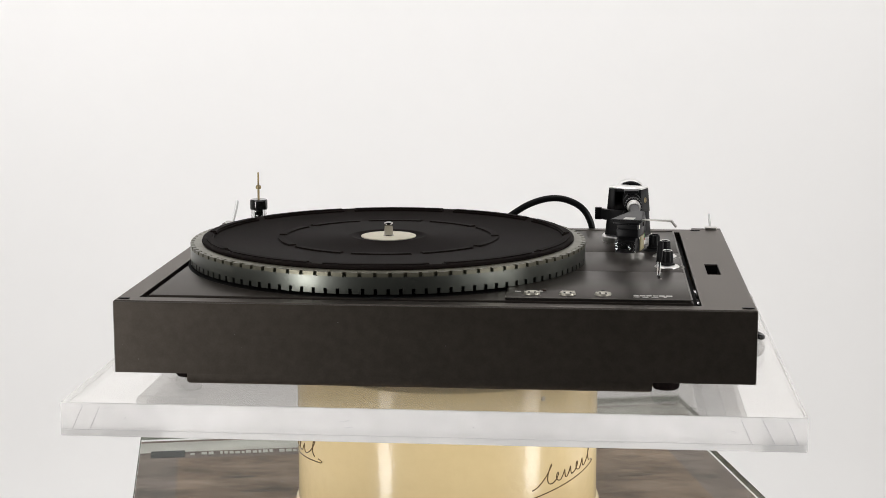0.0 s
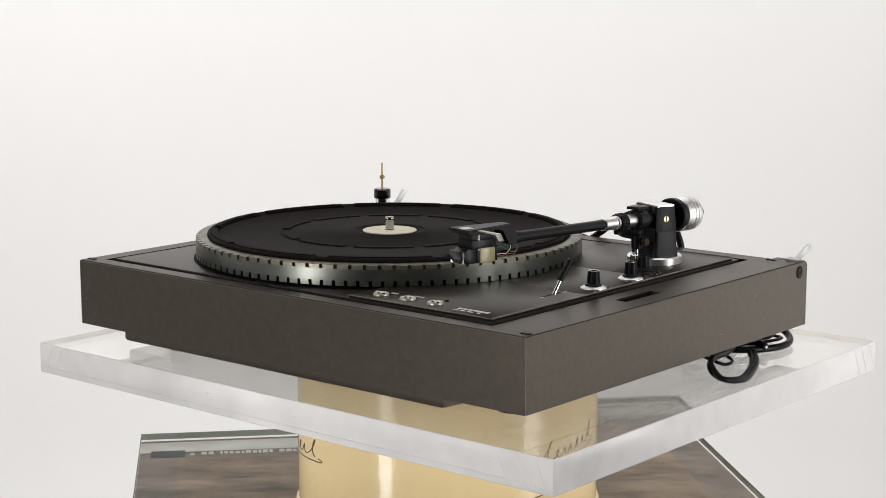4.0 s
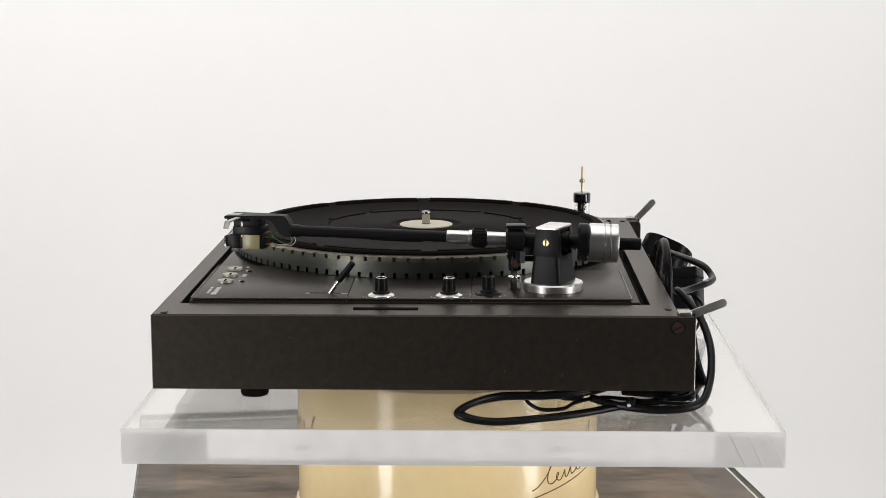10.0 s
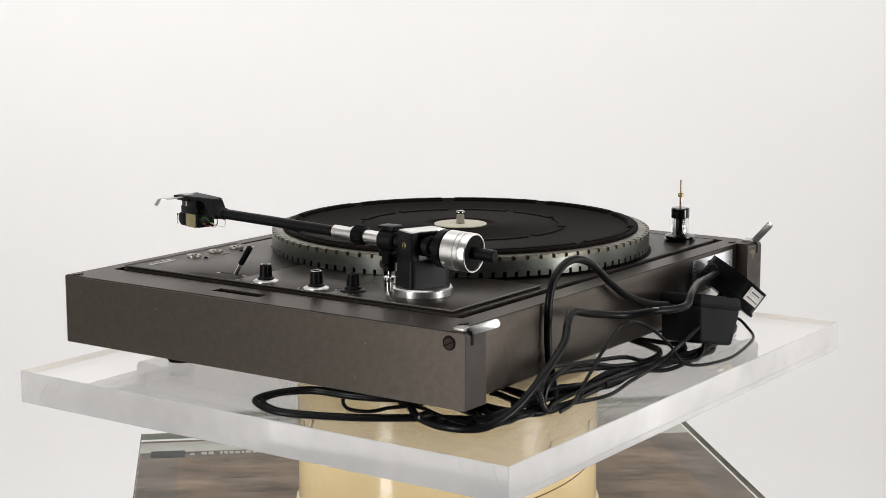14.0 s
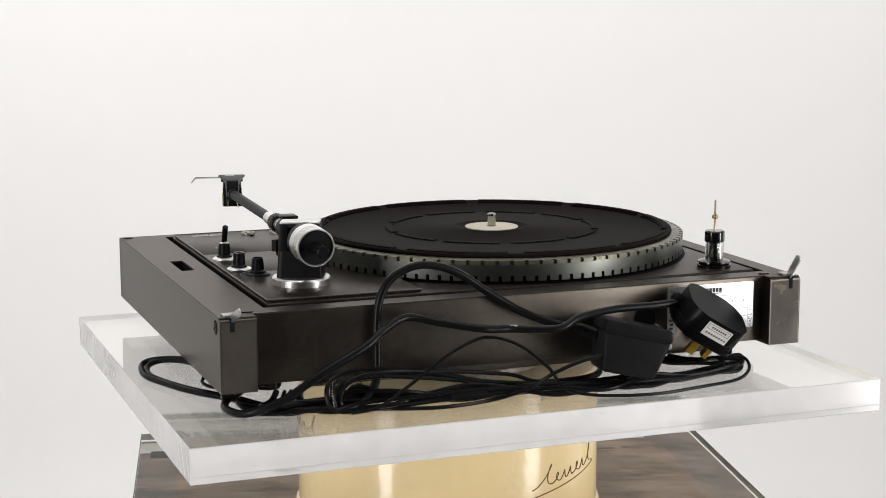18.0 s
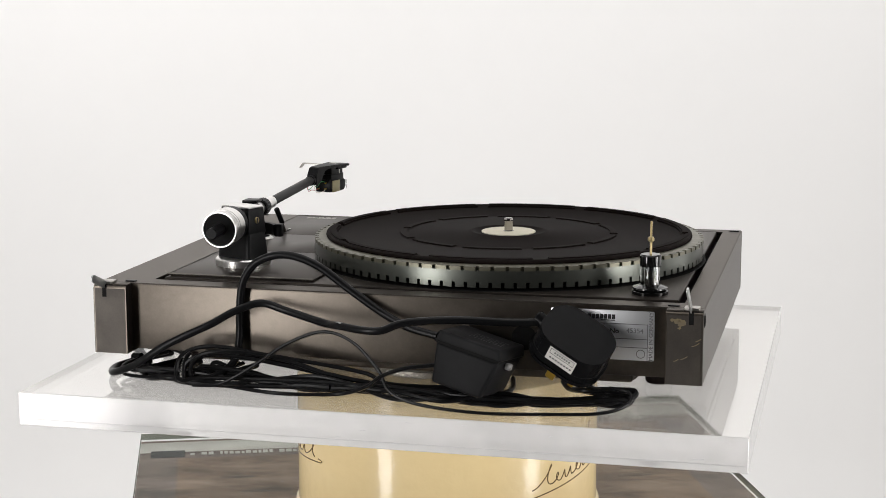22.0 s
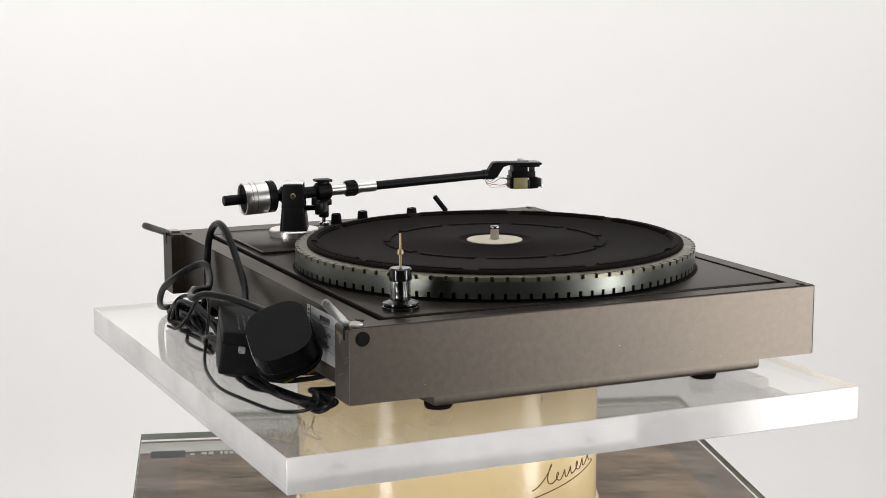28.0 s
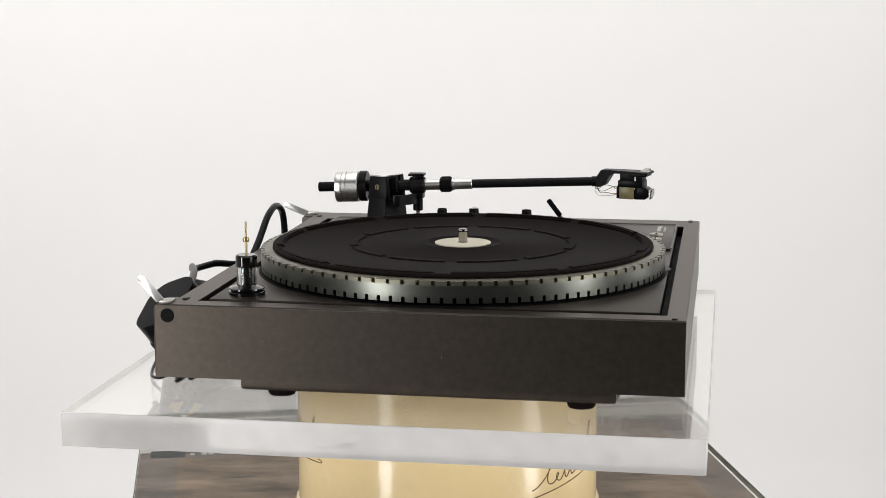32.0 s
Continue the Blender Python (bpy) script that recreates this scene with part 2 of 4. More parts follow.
def tube(pts, r, step=8, seg=8, flat=1.0, bm=None, raw=False):
    """A cable of radius r through the points; flat widens it sideways."""
    bm = bm or bmesh.new()
    path = [Vector(p) for p in pts] if raw else smooth_path(pts, step)
    rings, up = [], Vector((0, 0, 1))
    for i, p in enumerate(path):
        d = (path[min(i + 1, len(path) - 1)] - path[max(i - 1, 0)]).normalized()
        side = d.cross(up)
        side = side.normalized() if side.length > 1e-3 else Vector((1, 0, 0))
        top = side.cross(d).normalized()
        up = top
        rings.append([bm.verts.new(p + r * (side * math.cos(2 * math.pi * k / seg) + flat * top * math.sin(2 * math.pi * k / seg))) for k in range(seg)])
    for a, b in zip(rings, rings[1:]):
        for k in range(seg):
            bm.faces.new((a[k], a[(k + 1) % seg], b[(k + 1) % seg], b[k]))
    bm.faces.new(rings[0][::-1])
    bm.faces.new(rings[-1])
    return bm


def arc_block(bm, cx, cy, r0, r1, z0, z1, a0, a1, n=4, z1in=None):
    """A block of a ring from a0 to a1 (radians); z1in: its top at the inner radius."""
    zi = z1 if z1in is None else z1in
    cols = []
    for i in range(n + 1):
        a = a0 + (a1 - a0) * i / n
        c, s = math.cos(a), math.sin(a)
        cols.append([bm.verts.new((cx + r * c, cy + r * s, z)) for r, z in ((r0, z0), (r1, z0), (r1, z1), (r0, zi))])
    for a, b in zip(cols, cols[1:]):
        for k in range(4):
            bm.faces.new((a[k], a[(k + 1) % 4], b[(k + 1) % 4], b[k]))
    bm.faces.new(cols[0][::-1])
    bm.faces.new(cols[-1])
    return bm


def bars(rects, z0, z1, m=None, bm=None):
    """Small printed bars: (x0, x1, y0, y1) each."""
    bm = bm or bmesh.new()
    for x0, x1, y0, y1 in rects:
        prism([(x0, y0), (x1, y0), (x1, y1), (x0, y1)], z0, z1, m, bm=bm)
    return bm


def words(text, size, m, depth=0.00015):
    """Flat lettering in the built-in font, as a bmesh; m places its baseline."""
    cu = bpy.data.curves.new("lettering", "FONT")
    cu.body, cu.size, cu.extrude, cu.align_x, cu.align_y = text, size, depth, "CENTER", "CENTER"
    ob = bpy.data.objects.new("lettering", cu)
    scene.collection.objects.link(ob)
    me = bpy.data.meshes.new_from_object(ob.evaluated_get(bpy.context.evaluated_depsgraph_get()))
    bm = bmesh.new()
    bm.from_mesh(me)
    bmesh.ops.transform(bm, matrix=m, verts=bm.verts)
    bpy.data.objects.remove(ob)
    bpy.data.curves.remove(cu)
    bpy.data.meshes.remove(me)
    return bm


def structure(name, bm, mat, label, smooth=True):
    return tagged(part(name, bm, mat, None, smooth=smooth), label, name.split("_")[0], kind="structure")


# ---- the studio ----
FLOOR = -1.30
sweep = [(0.5, FLOOR), (2.1, FLOOR)] + [(2.1 + 0.5 * math.sin(radians(a)), FLOOR + 0.5 - 0.5 * math.cos(radians(a))) for a in range(10, 91, 10)] + [(2.6, 3.0)]
bm = bmesh.new()
left = [bm.verts.new((-3.2, y, z)) for y, z in sweep]
right = [bm.verts.new((3.2, y, z)) for y, z in sweep]
for i in range(len(sweep) - 1):
    bm.faces.new((left[i], right[i], right[i + 1], left[i + 1]))
low = [bm.verts.new((x, y, FLOOR - 0.1)) for x, y in ((-3.2, 0.5), (3.2, 0.5), (3.2, 2.7), (-3.2, 2.7))]
bm.faces.new(low)
structure("backdrop", bm, WALL, "seamless white studio sweep of floor and wall")
structure("wall_left", box(-3.3, -3.2, -1.4, 2.7, FLOOR, 3.0), WALL, "plain white studio wall")
structure("wall_right", box(3.2, 3.3, -0.9, 2.7, FLOOR, 3.0), WALL, "plain white studio wall")
structure("wall_left_front", box(-3.3, -3.2, -4.0, -1.4, FLOOR, 3.0), DARK_WALL, "dark studio wall")
structure("wall_right_front", box(3.2, 3.3, -4.0, -0.9, FLOOR, 3.0), DARK_WALL, "dark studio wall")
structure("wall_behind", box(-3.3, 3.3, -4.1, -4.0, FLOOR, 3.0), DARK_WALL, "dark studio wall behind the camera")
structure("floor", box(-3.2, 3.2, -4.0, 0.5, FLOOR - 0.1, FLOOR), GREY_FLOOR, "grey studio floor in front of the sweep")
structure("ceiling", box(-3.3, 3.3, -0.9, 2.7, 3.0, 3.1), WALL, "plain white studio ceiling")
structure("ceiling_front", box(-3.3, 3.3, -4.1, -0.9, 3.0, 3.1), DARK_WALL, "dark studio ceiling")


# ---- the stand: table with a glass top, and the enamelled drum on it ----
TABLE_Z = -0.135
table = thing("display_table", (0.0045, 0.0047, FLOOR), "display table with a worn brown board under clear glass", "table")
spin7 = at(0.0045, 0.0047, 0) @ Matrix.Rotation(radians(8.0), 4, "Z")
W2, D2 = 0.2536, 0.254


def turned(bm, m):
    bmesh.ops.transform(bm, matrix=m, verts=bm.verts)
    return bm


BT = TABLE_Z - 0.0075
part("board", turned(box(-W2, W2, -D2, D2 - 0.038, BT - 0.025, BT, 0.001), spin7), WOOD_DARK, table, "dark grey bordered board")
part("white_strip", turned(box(-W2, W2, D2 - 0.0378, D2 - 0.0062, BT - 0.025, BT, 0.0005), spin7), GREY_STRIP, table, "pale strip along the back edge")
part("dark_strip", turned(box(-W2, W2, D2 - 0.0060, D2, BT - 0.025, BT, 0.0005), spin7), WOOD_DARK, table, "dark strip along the back edge")
part("printed_panel", turned(box(-W2 + 0.034, W2 - 0.036, -D2 + 0.03, D2 - 0.062, BT, BT + 0.0007), spin7), WOOD, table, "worn brown wood-grain panel")
glass_top = part("glass_top", turned(box(-W2, W2, -D2, D2, TABLE_Z - 0.0062, TABLE_Z, 0.0008), spin7), GLASS, table, "clear glass sheet with greenish edges")
glass_top.visible_shadow = False
glass_top.data.materials.append(GLASS_EDGE)
for f in glass_top.data.polygons:
    f.material_index = 1 if abs(f.normal.z) < 0.5 else 0
random.seed(5)
rects, x = [], -W2 + 0.045
while x < W2 - 0.05:
    w = random.uniform(0.002, 0.005)
    rects.append((x, x + w, D2 - 0.051, D2 - 0.043 - random.choice((0, 0.002))))
    x += w + random.choice((0.0015, 0.0015, 0.006))
part("printed_line", turned(bars(rects, BT, BT + 0.0005), spin7), GREY_STRIP, table, "line of pale unreadable print")
part("dark_patch", turned(bars([(-W2 + 0.010, -W2 + 0.040, D2 - 0.056, D2 - 0.036)], BT + 0.0001, BT + 0.0006), spin7), INK, table, "black printed block")
rects = []
for row in range(9):
    x = -W2 + 0.06
    while x < W2 - 0.06:
        w = random.uniform(0.004, 0.05)
        if random.random() < 0.40:
            rects.append((x, x + w, D2 - 0.085 - row * 0.042, D2 - 0.085 - row * 0.042 + random.uniform(0.002, 0.006)))
        x += w + random.uniform(0.004, 0.02)
part("faded_print", turned(bars(rects, TABLE_Z - 0.0067, TABLE_Z - 0.0065), spin7), material("faded_grey_print", (0.085, 0.070, 0.066), 0.7, spec=0.12, spots=(0.26, 0.19, 0.15), scale=45), table, "rows of faded dark print")
bm = bmesh.new()
for k in range(90):
    x, y, r = random.uniform(-W2 + 0.01, W2 - 0.01), random.uniform(-D2 + 0.01, D2 - 0.02), random.uniform(0.00025, 0.0007)
    lathe([(0, 0), (r, 0), (r * 0.6, r * 0.4), (0, r * 0.5)], spin7 @ at(x, y, TABLE_Z + 0.00005), 6, bm)
part("dust", bm, WHITE_PRINT, table, "scattered pale dust specks")
for sx in (-1, 1):
    for sy in (-1, 1):
        part("leg", turned(box(sx * 0.225 - 0.02, sx * 0.225 + 0.02, sy * 0.215 - 0.02, sy * 0.215 + 0.02, FLOOR, TABLE_Z - 0.036, 0.002), spin7), WOOD_DARK, table)

DR, DT = 0.1167, -0.0290
drum = thing("enamelled_drum", (-0.0005, 0, TABLE_Z), "cream enamelled round drum with gold-brown script, on the table", "drum")
part("drum_body", lathe([(0, TABLE_Z + 0.0162), (DR, TABLE_Z + 0.0162), (DR, DT - 0.002), (DR - 0.0006, DT - 0.0006), (DR - 0.002, DT), (0, DT)], at(-0.0005, 0, 0), 160), ENAMEL, drum)
part("foot_ring", lathe([(0, TABLE_Z), (DR + 0.0028, TABLE_Z), (DR + 0.003, TABLE_Z + 0.008), (DR + 0.0022, TABLE_Z + 0.0135), (DR - 0.001, TABLE_Z + 0.0162), (0, TABLE_Z + 0.0162)], at(-0.0005, 0, 0), 160), ENAMEL, drum)
part("bearing_disc", lathe([(0, DT), (0.076, DT), (0.078, DT + 0.001), (0.078, -0.0242), (0.077, -0.0236), (0, -0.0236)], at(-0.0005, 0, 0), 96), STEEL, drum, "thin metal turning disc")


def on_drum(az, z, out=0.0003):
    """A point of the drum's skin: degrees to the right of the front, and height."""
    a = radians(az)
    return (-0.0005 + (DR + out) * math.sin(a), -(DR + out) * math.cos(a), z)


part("screw", rod(on_drum(36.5, -0.0385, -0.002), on_drum(36.5, -0.0385, 0.0012), 0.0019, 14, 0.0004), STEEL, drum, "small steel screw")


def script_mark(az0, z0, az1, z1, tail):
    """A brand's handwriting drawn as a plain run of loops over a sweeping underline."""
    span, pts = az1 - az0, []
    # one loop each: (width, height, share of the width by which it swings back)
    loops = ((2.3, 0.0150, 0.42), (1.1, 0.0066, 0.62), (0.9, 0.0062, 0.20), (0.9, 0.0062, 0.20), (1.2, 0.0068, 0.62), (0.9, 0.0062, 0.20), (1.5, 0.0132, 0.50))
    total, done = sum(w for w, _, _ in loops), 0.0
    for w, h, swing in loops:
        for i in range(24):
            a = 2 * math.pi * i / 24
            t = (done + w * (i / 24 + swing * math.sin(a) * 0.5 + 0.24 * (1 - math.cos(a)) * h / 0.015)) / total
            pts.append(on_drum(az0 + span * t, z0 + (z1 - z0) * t + h * 0.5 * (1 - math.cos(a)), 0.0001))
        done += w
    part("script_mark", tube(pts, 0.00045, 1, 6, raw=True), SCRIPT, drum, "gold-brown handwritten-style mark")
    line = [on_drum(az0 + span * t, z0 + (z1 - z0) * t - tail * (0.6 + 0.4 * (1 - t)) - 0.003 * max(0, -t) * 10, 0.0001) for t in [k / 16 for k in range(-3, 18)]]
    line += [on_drum(az1 + 0.08 * span, z1 - tail * 0.25, 0.0001), on_drum(az1 + 0.03 * span, z1 - tail * 0.1, 0.0001)]
    part("underline_mark", tube(line, 0.00045, 2, 6), SCRIPT, drum, "gold-brown sweeping underline")


script_mark(32.0, -0.0885, 67.0, -0.0800, 0.0060)
script_mark(-112.0, -0.0800, -57.5, -0.0735, 0.0055)

# ---- the clear plate that the turntable carries ----
PX0, PX1, PY0, PY1, PT = -0.2455, 0.2525, -0.2030, 0.2190, 0.0233
plate = thing("acrylic_plate", (0, 0, -PT), "thick clear acrylic sheet with polished, lightly scratched edges, on the drum", "plate")
sheet = part("sheet", box(PX0, PX1, PY0, PY1, -PT, 0, 0.0005, 1), ACRYLIC, plate, smooth=False)
sheet.visible_shadow = False
sheet.data.materials.append(ACRYLIC_EDGE)
for f in sheet.data.polygons:
    f.material_index = 1 if abs(f.normal.z) < 0.95 else 0
random.seed(11)
bm = bmesh.new()
for k in range(26):
    x, w = random.uniform(PX0 + 0.01, PX1 - 0.03), random.uniform(0.001, 0.007)
    z = random.uniform(-0.02, -0.003)
    y = PY0 - 0.00012 if k % 2 else PY1 + 0.00012
    tube([(x, y, z), (x + w * 0.5, y, z + random.uniform(-0.0003, 0.0003)), (x + w, y, z + random.uniform(-0.001, 0.001))], 0.00013, 3, 4, bm=bm)
for k in range(20):
    y, w = random.uniform(PY0 + 0.01, PY1 - 0.03), random.uniform(0.001, 0.006)
    z = random.uniform(-0.02, -0.003)
    x = PX0 - 0.00012 if k % 2 else PX1 + 0.00012
    tube([(x, y, z), (x, y + w * 0.5, z + random.uniform(-0.0003, 0.0003)), (x, y + w, z + random.uniform(-0.001, 0.001))], 0.00013, 3, 4, bm=bm)
part("scratches", bm, SCUFF_AND_REFRACTION, plate, "fine dark scratches and nicks")
# slanting grey lines near the ends of the sheet's edges
bm = bmesh.new()
for x, lean in ((PX1 - 0.006, 0.008), (PX1 - 0.021, 0.009), (PX1 - 0.036, 0.008)):
    tube([(x - lean, PY0 - 0.0001, -0.001), (x, PY0 - 0.0001, -0.0185)], 0.00016, 3, 4, bm=bm)
for x in (PX0 + 0.012, PX0 + 0.024):
    tube([(x + 0.004, PY0 - 0.0001, -0.001), (x - 0.004, PY0 - 0.0001, -0.0185)], 0.00016, 3, 4, bm=bm)
for y in (0.1935, 0.2047, 0.2176):
    tube([(PX1 + 0.0001, y - 0.011, -0.0005), (PX1 + 0.0001, y, -0.0222)], 0.00016, 3, 4, bm=bm)
for y in (-0.184, -0.1711):
    tube([(PX1 + 0.0001, y + 0.013, -0.0005), (PX1 + 0.0001, y, -0.0185)], 0.00016, 3, 4, bm=bm)
part("slanting_marks", bm, SCUFF_AND_REFRACTION, plate, "slanting grey marks")
# the boundary of the sheet's internal reflection, drawn as a grey line
for y in (PY0 - 0.00004, PY1 + 0.00004):
    part("refraction_line", tube([(PX0, y, -0.0187), (PX1, y, -0.0187)], 0.00016, 1, 6, raw=True), SCUFF_AND_REFRACTION, plate, "fine grey line drawn for a reflection inside the edge")



bm = bmesh.new()
for k in range(40):
    x, y = random.uniform(PX0 + 0.01, PX1 - 0.01), random.uniform(PY0 + 0.005, PY1 - 0.005)
    w, a = random.uniform(0.0003, 0.0022), random.uniform(0, 6.28)
    tube([(x, y, 0.0001), (x + w * math.cos(a), y + w * math.sin(a), 0.0001)], random.uniform(0.00008, 0.00016), 2, 4, bm=bm)
part("crumbs", bm, GREY_INK, plate, "tiny dark crumbs and scratches on the sheet")

# ---- the record player ----
X0, X1, Y0, Y1, ZT, ZB = -0.2108, 0.2192, -0.1878, 0.1646, 0.0676, 0.0178
AX, AY = -0.0438, -0.0184
player = thing("record_player", (0.0042, -0.0116, 0), "dark grey metallic record player with a raised tonearm and no lid", "record player")
G0, G1, H0, H1 = -0.1960, 0.1836, -0.1752, 0.1385   # outer rim of the groove round the deck

TF, TS = 0.0122, 0.0140
part("front_panel", prism([(X0, Y0), (X1, Y0), (X1 - TS, Y0 + TF), (X0 + TS, Y0 + TF)], ZB, ZT - 0.0009), PLINTH, player, smooth=False)


def post_corner(bm):
    """Rounds the upper rear corner of a side panel."""
    bmesh.ops.bevel(bm, geom=[e for e in bm.edges if all(v.co.z > ZT - 0.0012 and v.co.y > Y1 - 0.0010 for v in e.verts)], offset=0.0018, segments=3, affect="EDGES", profile=0.5)
    return bm


left_panel = part("side_panel", post_corner(prism([(X0, Y0 + 0.00005), (X0 + TS, Y0 + TF), (X0 + TS, 0.1392), (X0 + 0.0245, 0.1392), (X0 + 0.0245, Y1), (X0, Y1)], ZB, ZT - 0.0009)), PLINTH, player, smooth=False)
right_panel = part("side_panel", post_corner(prism([(X1, Y0 + 0.00005), (X1, Y1), (X1 - 0.0245, Y1), (X1 - 0.0245, 0.1392), (X1 - TS, 0.1392), (X1 - TS, Y0 + TF)], ZB, ZT - 0.0009)), PLINTH, player, smooth=False)
part("back_panel", box(X0 + 0.0245, X1 - 0.0245, 0.1390, 0.1545, ZB + 0.002, ZT - 0.0009, 0.0004), PLINTH, player)
for a, b in ((X0 + 0.0009, X0 + 0.0236), (X1 - 0.0236, X1 - 0.0009)):
    part("rear_post_face", box(a, b, Y1 - 0.0004, Y1 + 0.00012, ZB + 0.0002, ZT - 0.0030), PLINTH_DULL, player, "dull, smudged back of the rear post", smooth=False)
# the top frame: four strips round the deck, with the corner's highlight drawn as a pale line below
bm = bmesh.new()
ring = [[bm.verts.new((x, y, z)) for x, y in q] for z, q in ((ZT - 0.0009, ((X0, Y0), (X1, Y0), (X1, 0.1545), (X0, 0.1545))), (ZT - 0.0006, ((X0, Y0), (X1, Y0), (X1, 0.1545), (X0, 0.1545))),
        (ZT, ((X0 + 0.0007, Y0 + 0.0007), (X1 - 0.0007, Y0 + 0.0007), (X1 - 0.0007, 0.1543), (X0 + 0.0007, 0.1543))), (ZT, ((G0, H0), (G1, H0), (G1, H1), (G0, H1))), (ZT - 0.003, ((G0, H0), (G1, H0), (G1, H1), (G0, H1))))]
S0, S1, T0, T1 = 0.1948, 0.2046, -0.0582, -0.0151   # the slot through the right-hand strip
for p, q in zip(ring, ring[1:] + ring[:1]):
    for i in range(4):
        if not (i == 1 and p in (ring[2], ring[4])):
            bm.faces.new((p[i], p[(i + 1) % 4], q[(i + 1) % 4], q[i]))
slot_rim = [[bm.verts.new((x, y, z)) for x, y in ((S1, T0), (S1, T1), (S0, T1), (S0, T0))] for z in (ZT, ZT - 0.0012)]
outer = (ring[2][1], ring[2][2], ring[3][2], ring[3][1])
for i in range(4):
    bm.faces.new((outer[i], outer[(i + 1) % 4], slot_rim[0][(i + 1) % 4], slot_rim[0][i]))
    bm.faces.new((slot_rim[0][i], slot_rim[0][(i + 1) % 4], slot_rim[1][(i + 1) % 4], slot_rim[1][i]))
part("top_frame", bm, PLINTH_TOP, player, "dark lacquered top frame", smooth=False)
for a, b in ((X0, X0 + 0.0245), (X1 - 0.0245, X1)):
    part("top_corner_cap", box(a, b, 0.1545, Y1 - 0.0016, ZT - 0.0009, ZT, 0.0004), PLINTH_TOP, player)
# paler tubes paint in the light that the plinth's bevelled edges catch
for x in (X0 - 0.00006, X1 + 0.00006):
    part("edge_highlight", tube([(x, Y0, ZT - 0.0009), (x, Y1 - 0.0018, ZT - 0.0009)], 0.00022, 1, 6, raw=True), EDGE, player)
    part("edge_highlight", tube([(x, Y1 + 0.00004, ZB + 0.0004), (x, Y1 + 0.00004, ZT - 0.0028)], 0.00028, 1, 6, raw=True), EDGE, player)
    part("edge_highlight", tube([(x, Y0 - 0.00006, ZB + 0.0004), (x, Y0 - 0.00006, ZT - 0.0009)], 0.00026, 1, 6, raw=True), EDGE, player)
part("edge_highlight", tube([(X0, Y0 - 0.00006, ZT - 0.0009), (X1, Y0 - 0.00006, ZT - 0.0009)], 0.00022, 1, 6, raw=True), EDGE, player)
part("groove_bed", box(G0 - 0.0004, G1 + 0.0002, H0 + 0.0002, H1 + 0.0002, ZB + 0.004, ZT - 0.0085), GROOVE, player, "deep black gap round the deck")
part("deck", box(G0 + 0.0048, G1 - 0.0048, H0 + 0.0052, H1 - 0.0060, ZT - 0.0085, 0.0682, 0.0009, 3), DECK, player, "dark satin metal deck")
# black slot in the frame
bm = bmesh.new()
for a, b, c, d in ((S0 - 0.0006, S0, T0 - 0.0006, T1 + 0.0006), (S1, S1 + 0.0006, T0 - 0.0006, T1 + 0.0006), (S0, S1, T0 - 0.0006, T0), (S0, S1, T1, T1 + 0.0006)):
    box(a, b, c, d, ZT - 0.0110, ZT - 0.0012, bm=bm)
box(S0, S1, T0, T1, ZT - 0.0110, ZT - 0.0100, bm=bm)
part("slot", bm, GROOVE, player, "black rectangular slot", smooth=False)
# raised control plates with fine seams
CZ = 0.0700
for y0, y1 in ((-0.1682, -0.0646), (-0.0640, 0.0192), (0.0198, 0.1262)):
    x0 = 0.0528 if y0 < -0.1 else 0.068
    part("control_plate", prism(rounded(x0, 0.1772, y0, y1, 0.0012), 0.0682, CZ, bevel=0.0005), DECK, player)
part("plate_trim", tube([(0.1776, -0.1690, 0.0700), (0.1776, 0.1268, 0.0700)], 0.0006, 1, 8, raw=True), EDGE, player, "thin bright trim line")
part("plate_trim", tube([(0.0530, -0.1690, 0.0700), (0.1776, -0.1690, 0.0700)], 0.0005, 1, 8, raw=True), EDGE, player, "thin bright trim line")
part("plate_trim", tube([(0.0680, 0.1268, 0.0700), (0.1776, 0.1268, 0.0700)], 0.0006, 1, 8, raw=True), EDGE, player, "thin bright trim line")
for x, y in ((X0 + 0.021, 0.149), (X1 - 0.022, 0.149), (X0 + 0.0055, Y0 + 0.0075), (X1 - 0.0055, Y0 + 0.0075)):
    part("corner_pad", prism(rounded(x - 0.0040, x + 0.0040, y - 0.0020, y + 0.0020, 0.0014), ZT, ZT + 0.0006, bevel=0.0002), BLACK, player, "small black rubber pad")

# base pan: a rounded tray with its corners cut back for the feet
px0, px1, py0, py1, ix0, ix1, iy0, iy1 = -0.2092, 0.1850, -0.1862, 0.1380, -0.1618, 0.1516, -0.1440, 0.1060
pan = [(ix0, py0), (ix1, py0), (ix1, iy0), (px1, iy0), (px1, iy1), (ix1, iy1), (ix1, py1), (ix0, py1), (ix0, iy1), (px0, iy1), (px0, iy0), (ix0, iy0)]
part("base_pan", prism(pan, 0.0104, ZB + 0.003, bevel=0.0026, seg=3), PLINTH, player)
for x, y in ((-0.1765, -0.1190), (0.1630, -0.1290), (-0.1740, 0.0870), (0.1680, 0.0870)):
    part("foot", lathe([(0, 0), (0.0085, 0), (0.0096, 0.0015), (0.0096, 0.0060), (0.0095, 0.0078), (0.0080, 0.0085), (0.0080, ZB + 0.002), (0, ZB + 0.002)], at(x, y, 0), 36), RUBBER, player, "round black rubber foot")

# platter with two rows of strobe notches in its rim
# the core is black so that the notches' shade is in its colour
platter = part("platter", lathe([(0, 0.0715), (0.1430, 0.0715), (0.1438, 0.0722), (0.1438, 0.0822), (0.1430, 0.0830), (0, 0.0845)], at(AX, AY, 0), 180), GROOVE, player, "platter core and notch floor, blackened for the notches' shade")
bm = bmesh.new()
N1, N2, RO = 108, 90, 0.1494
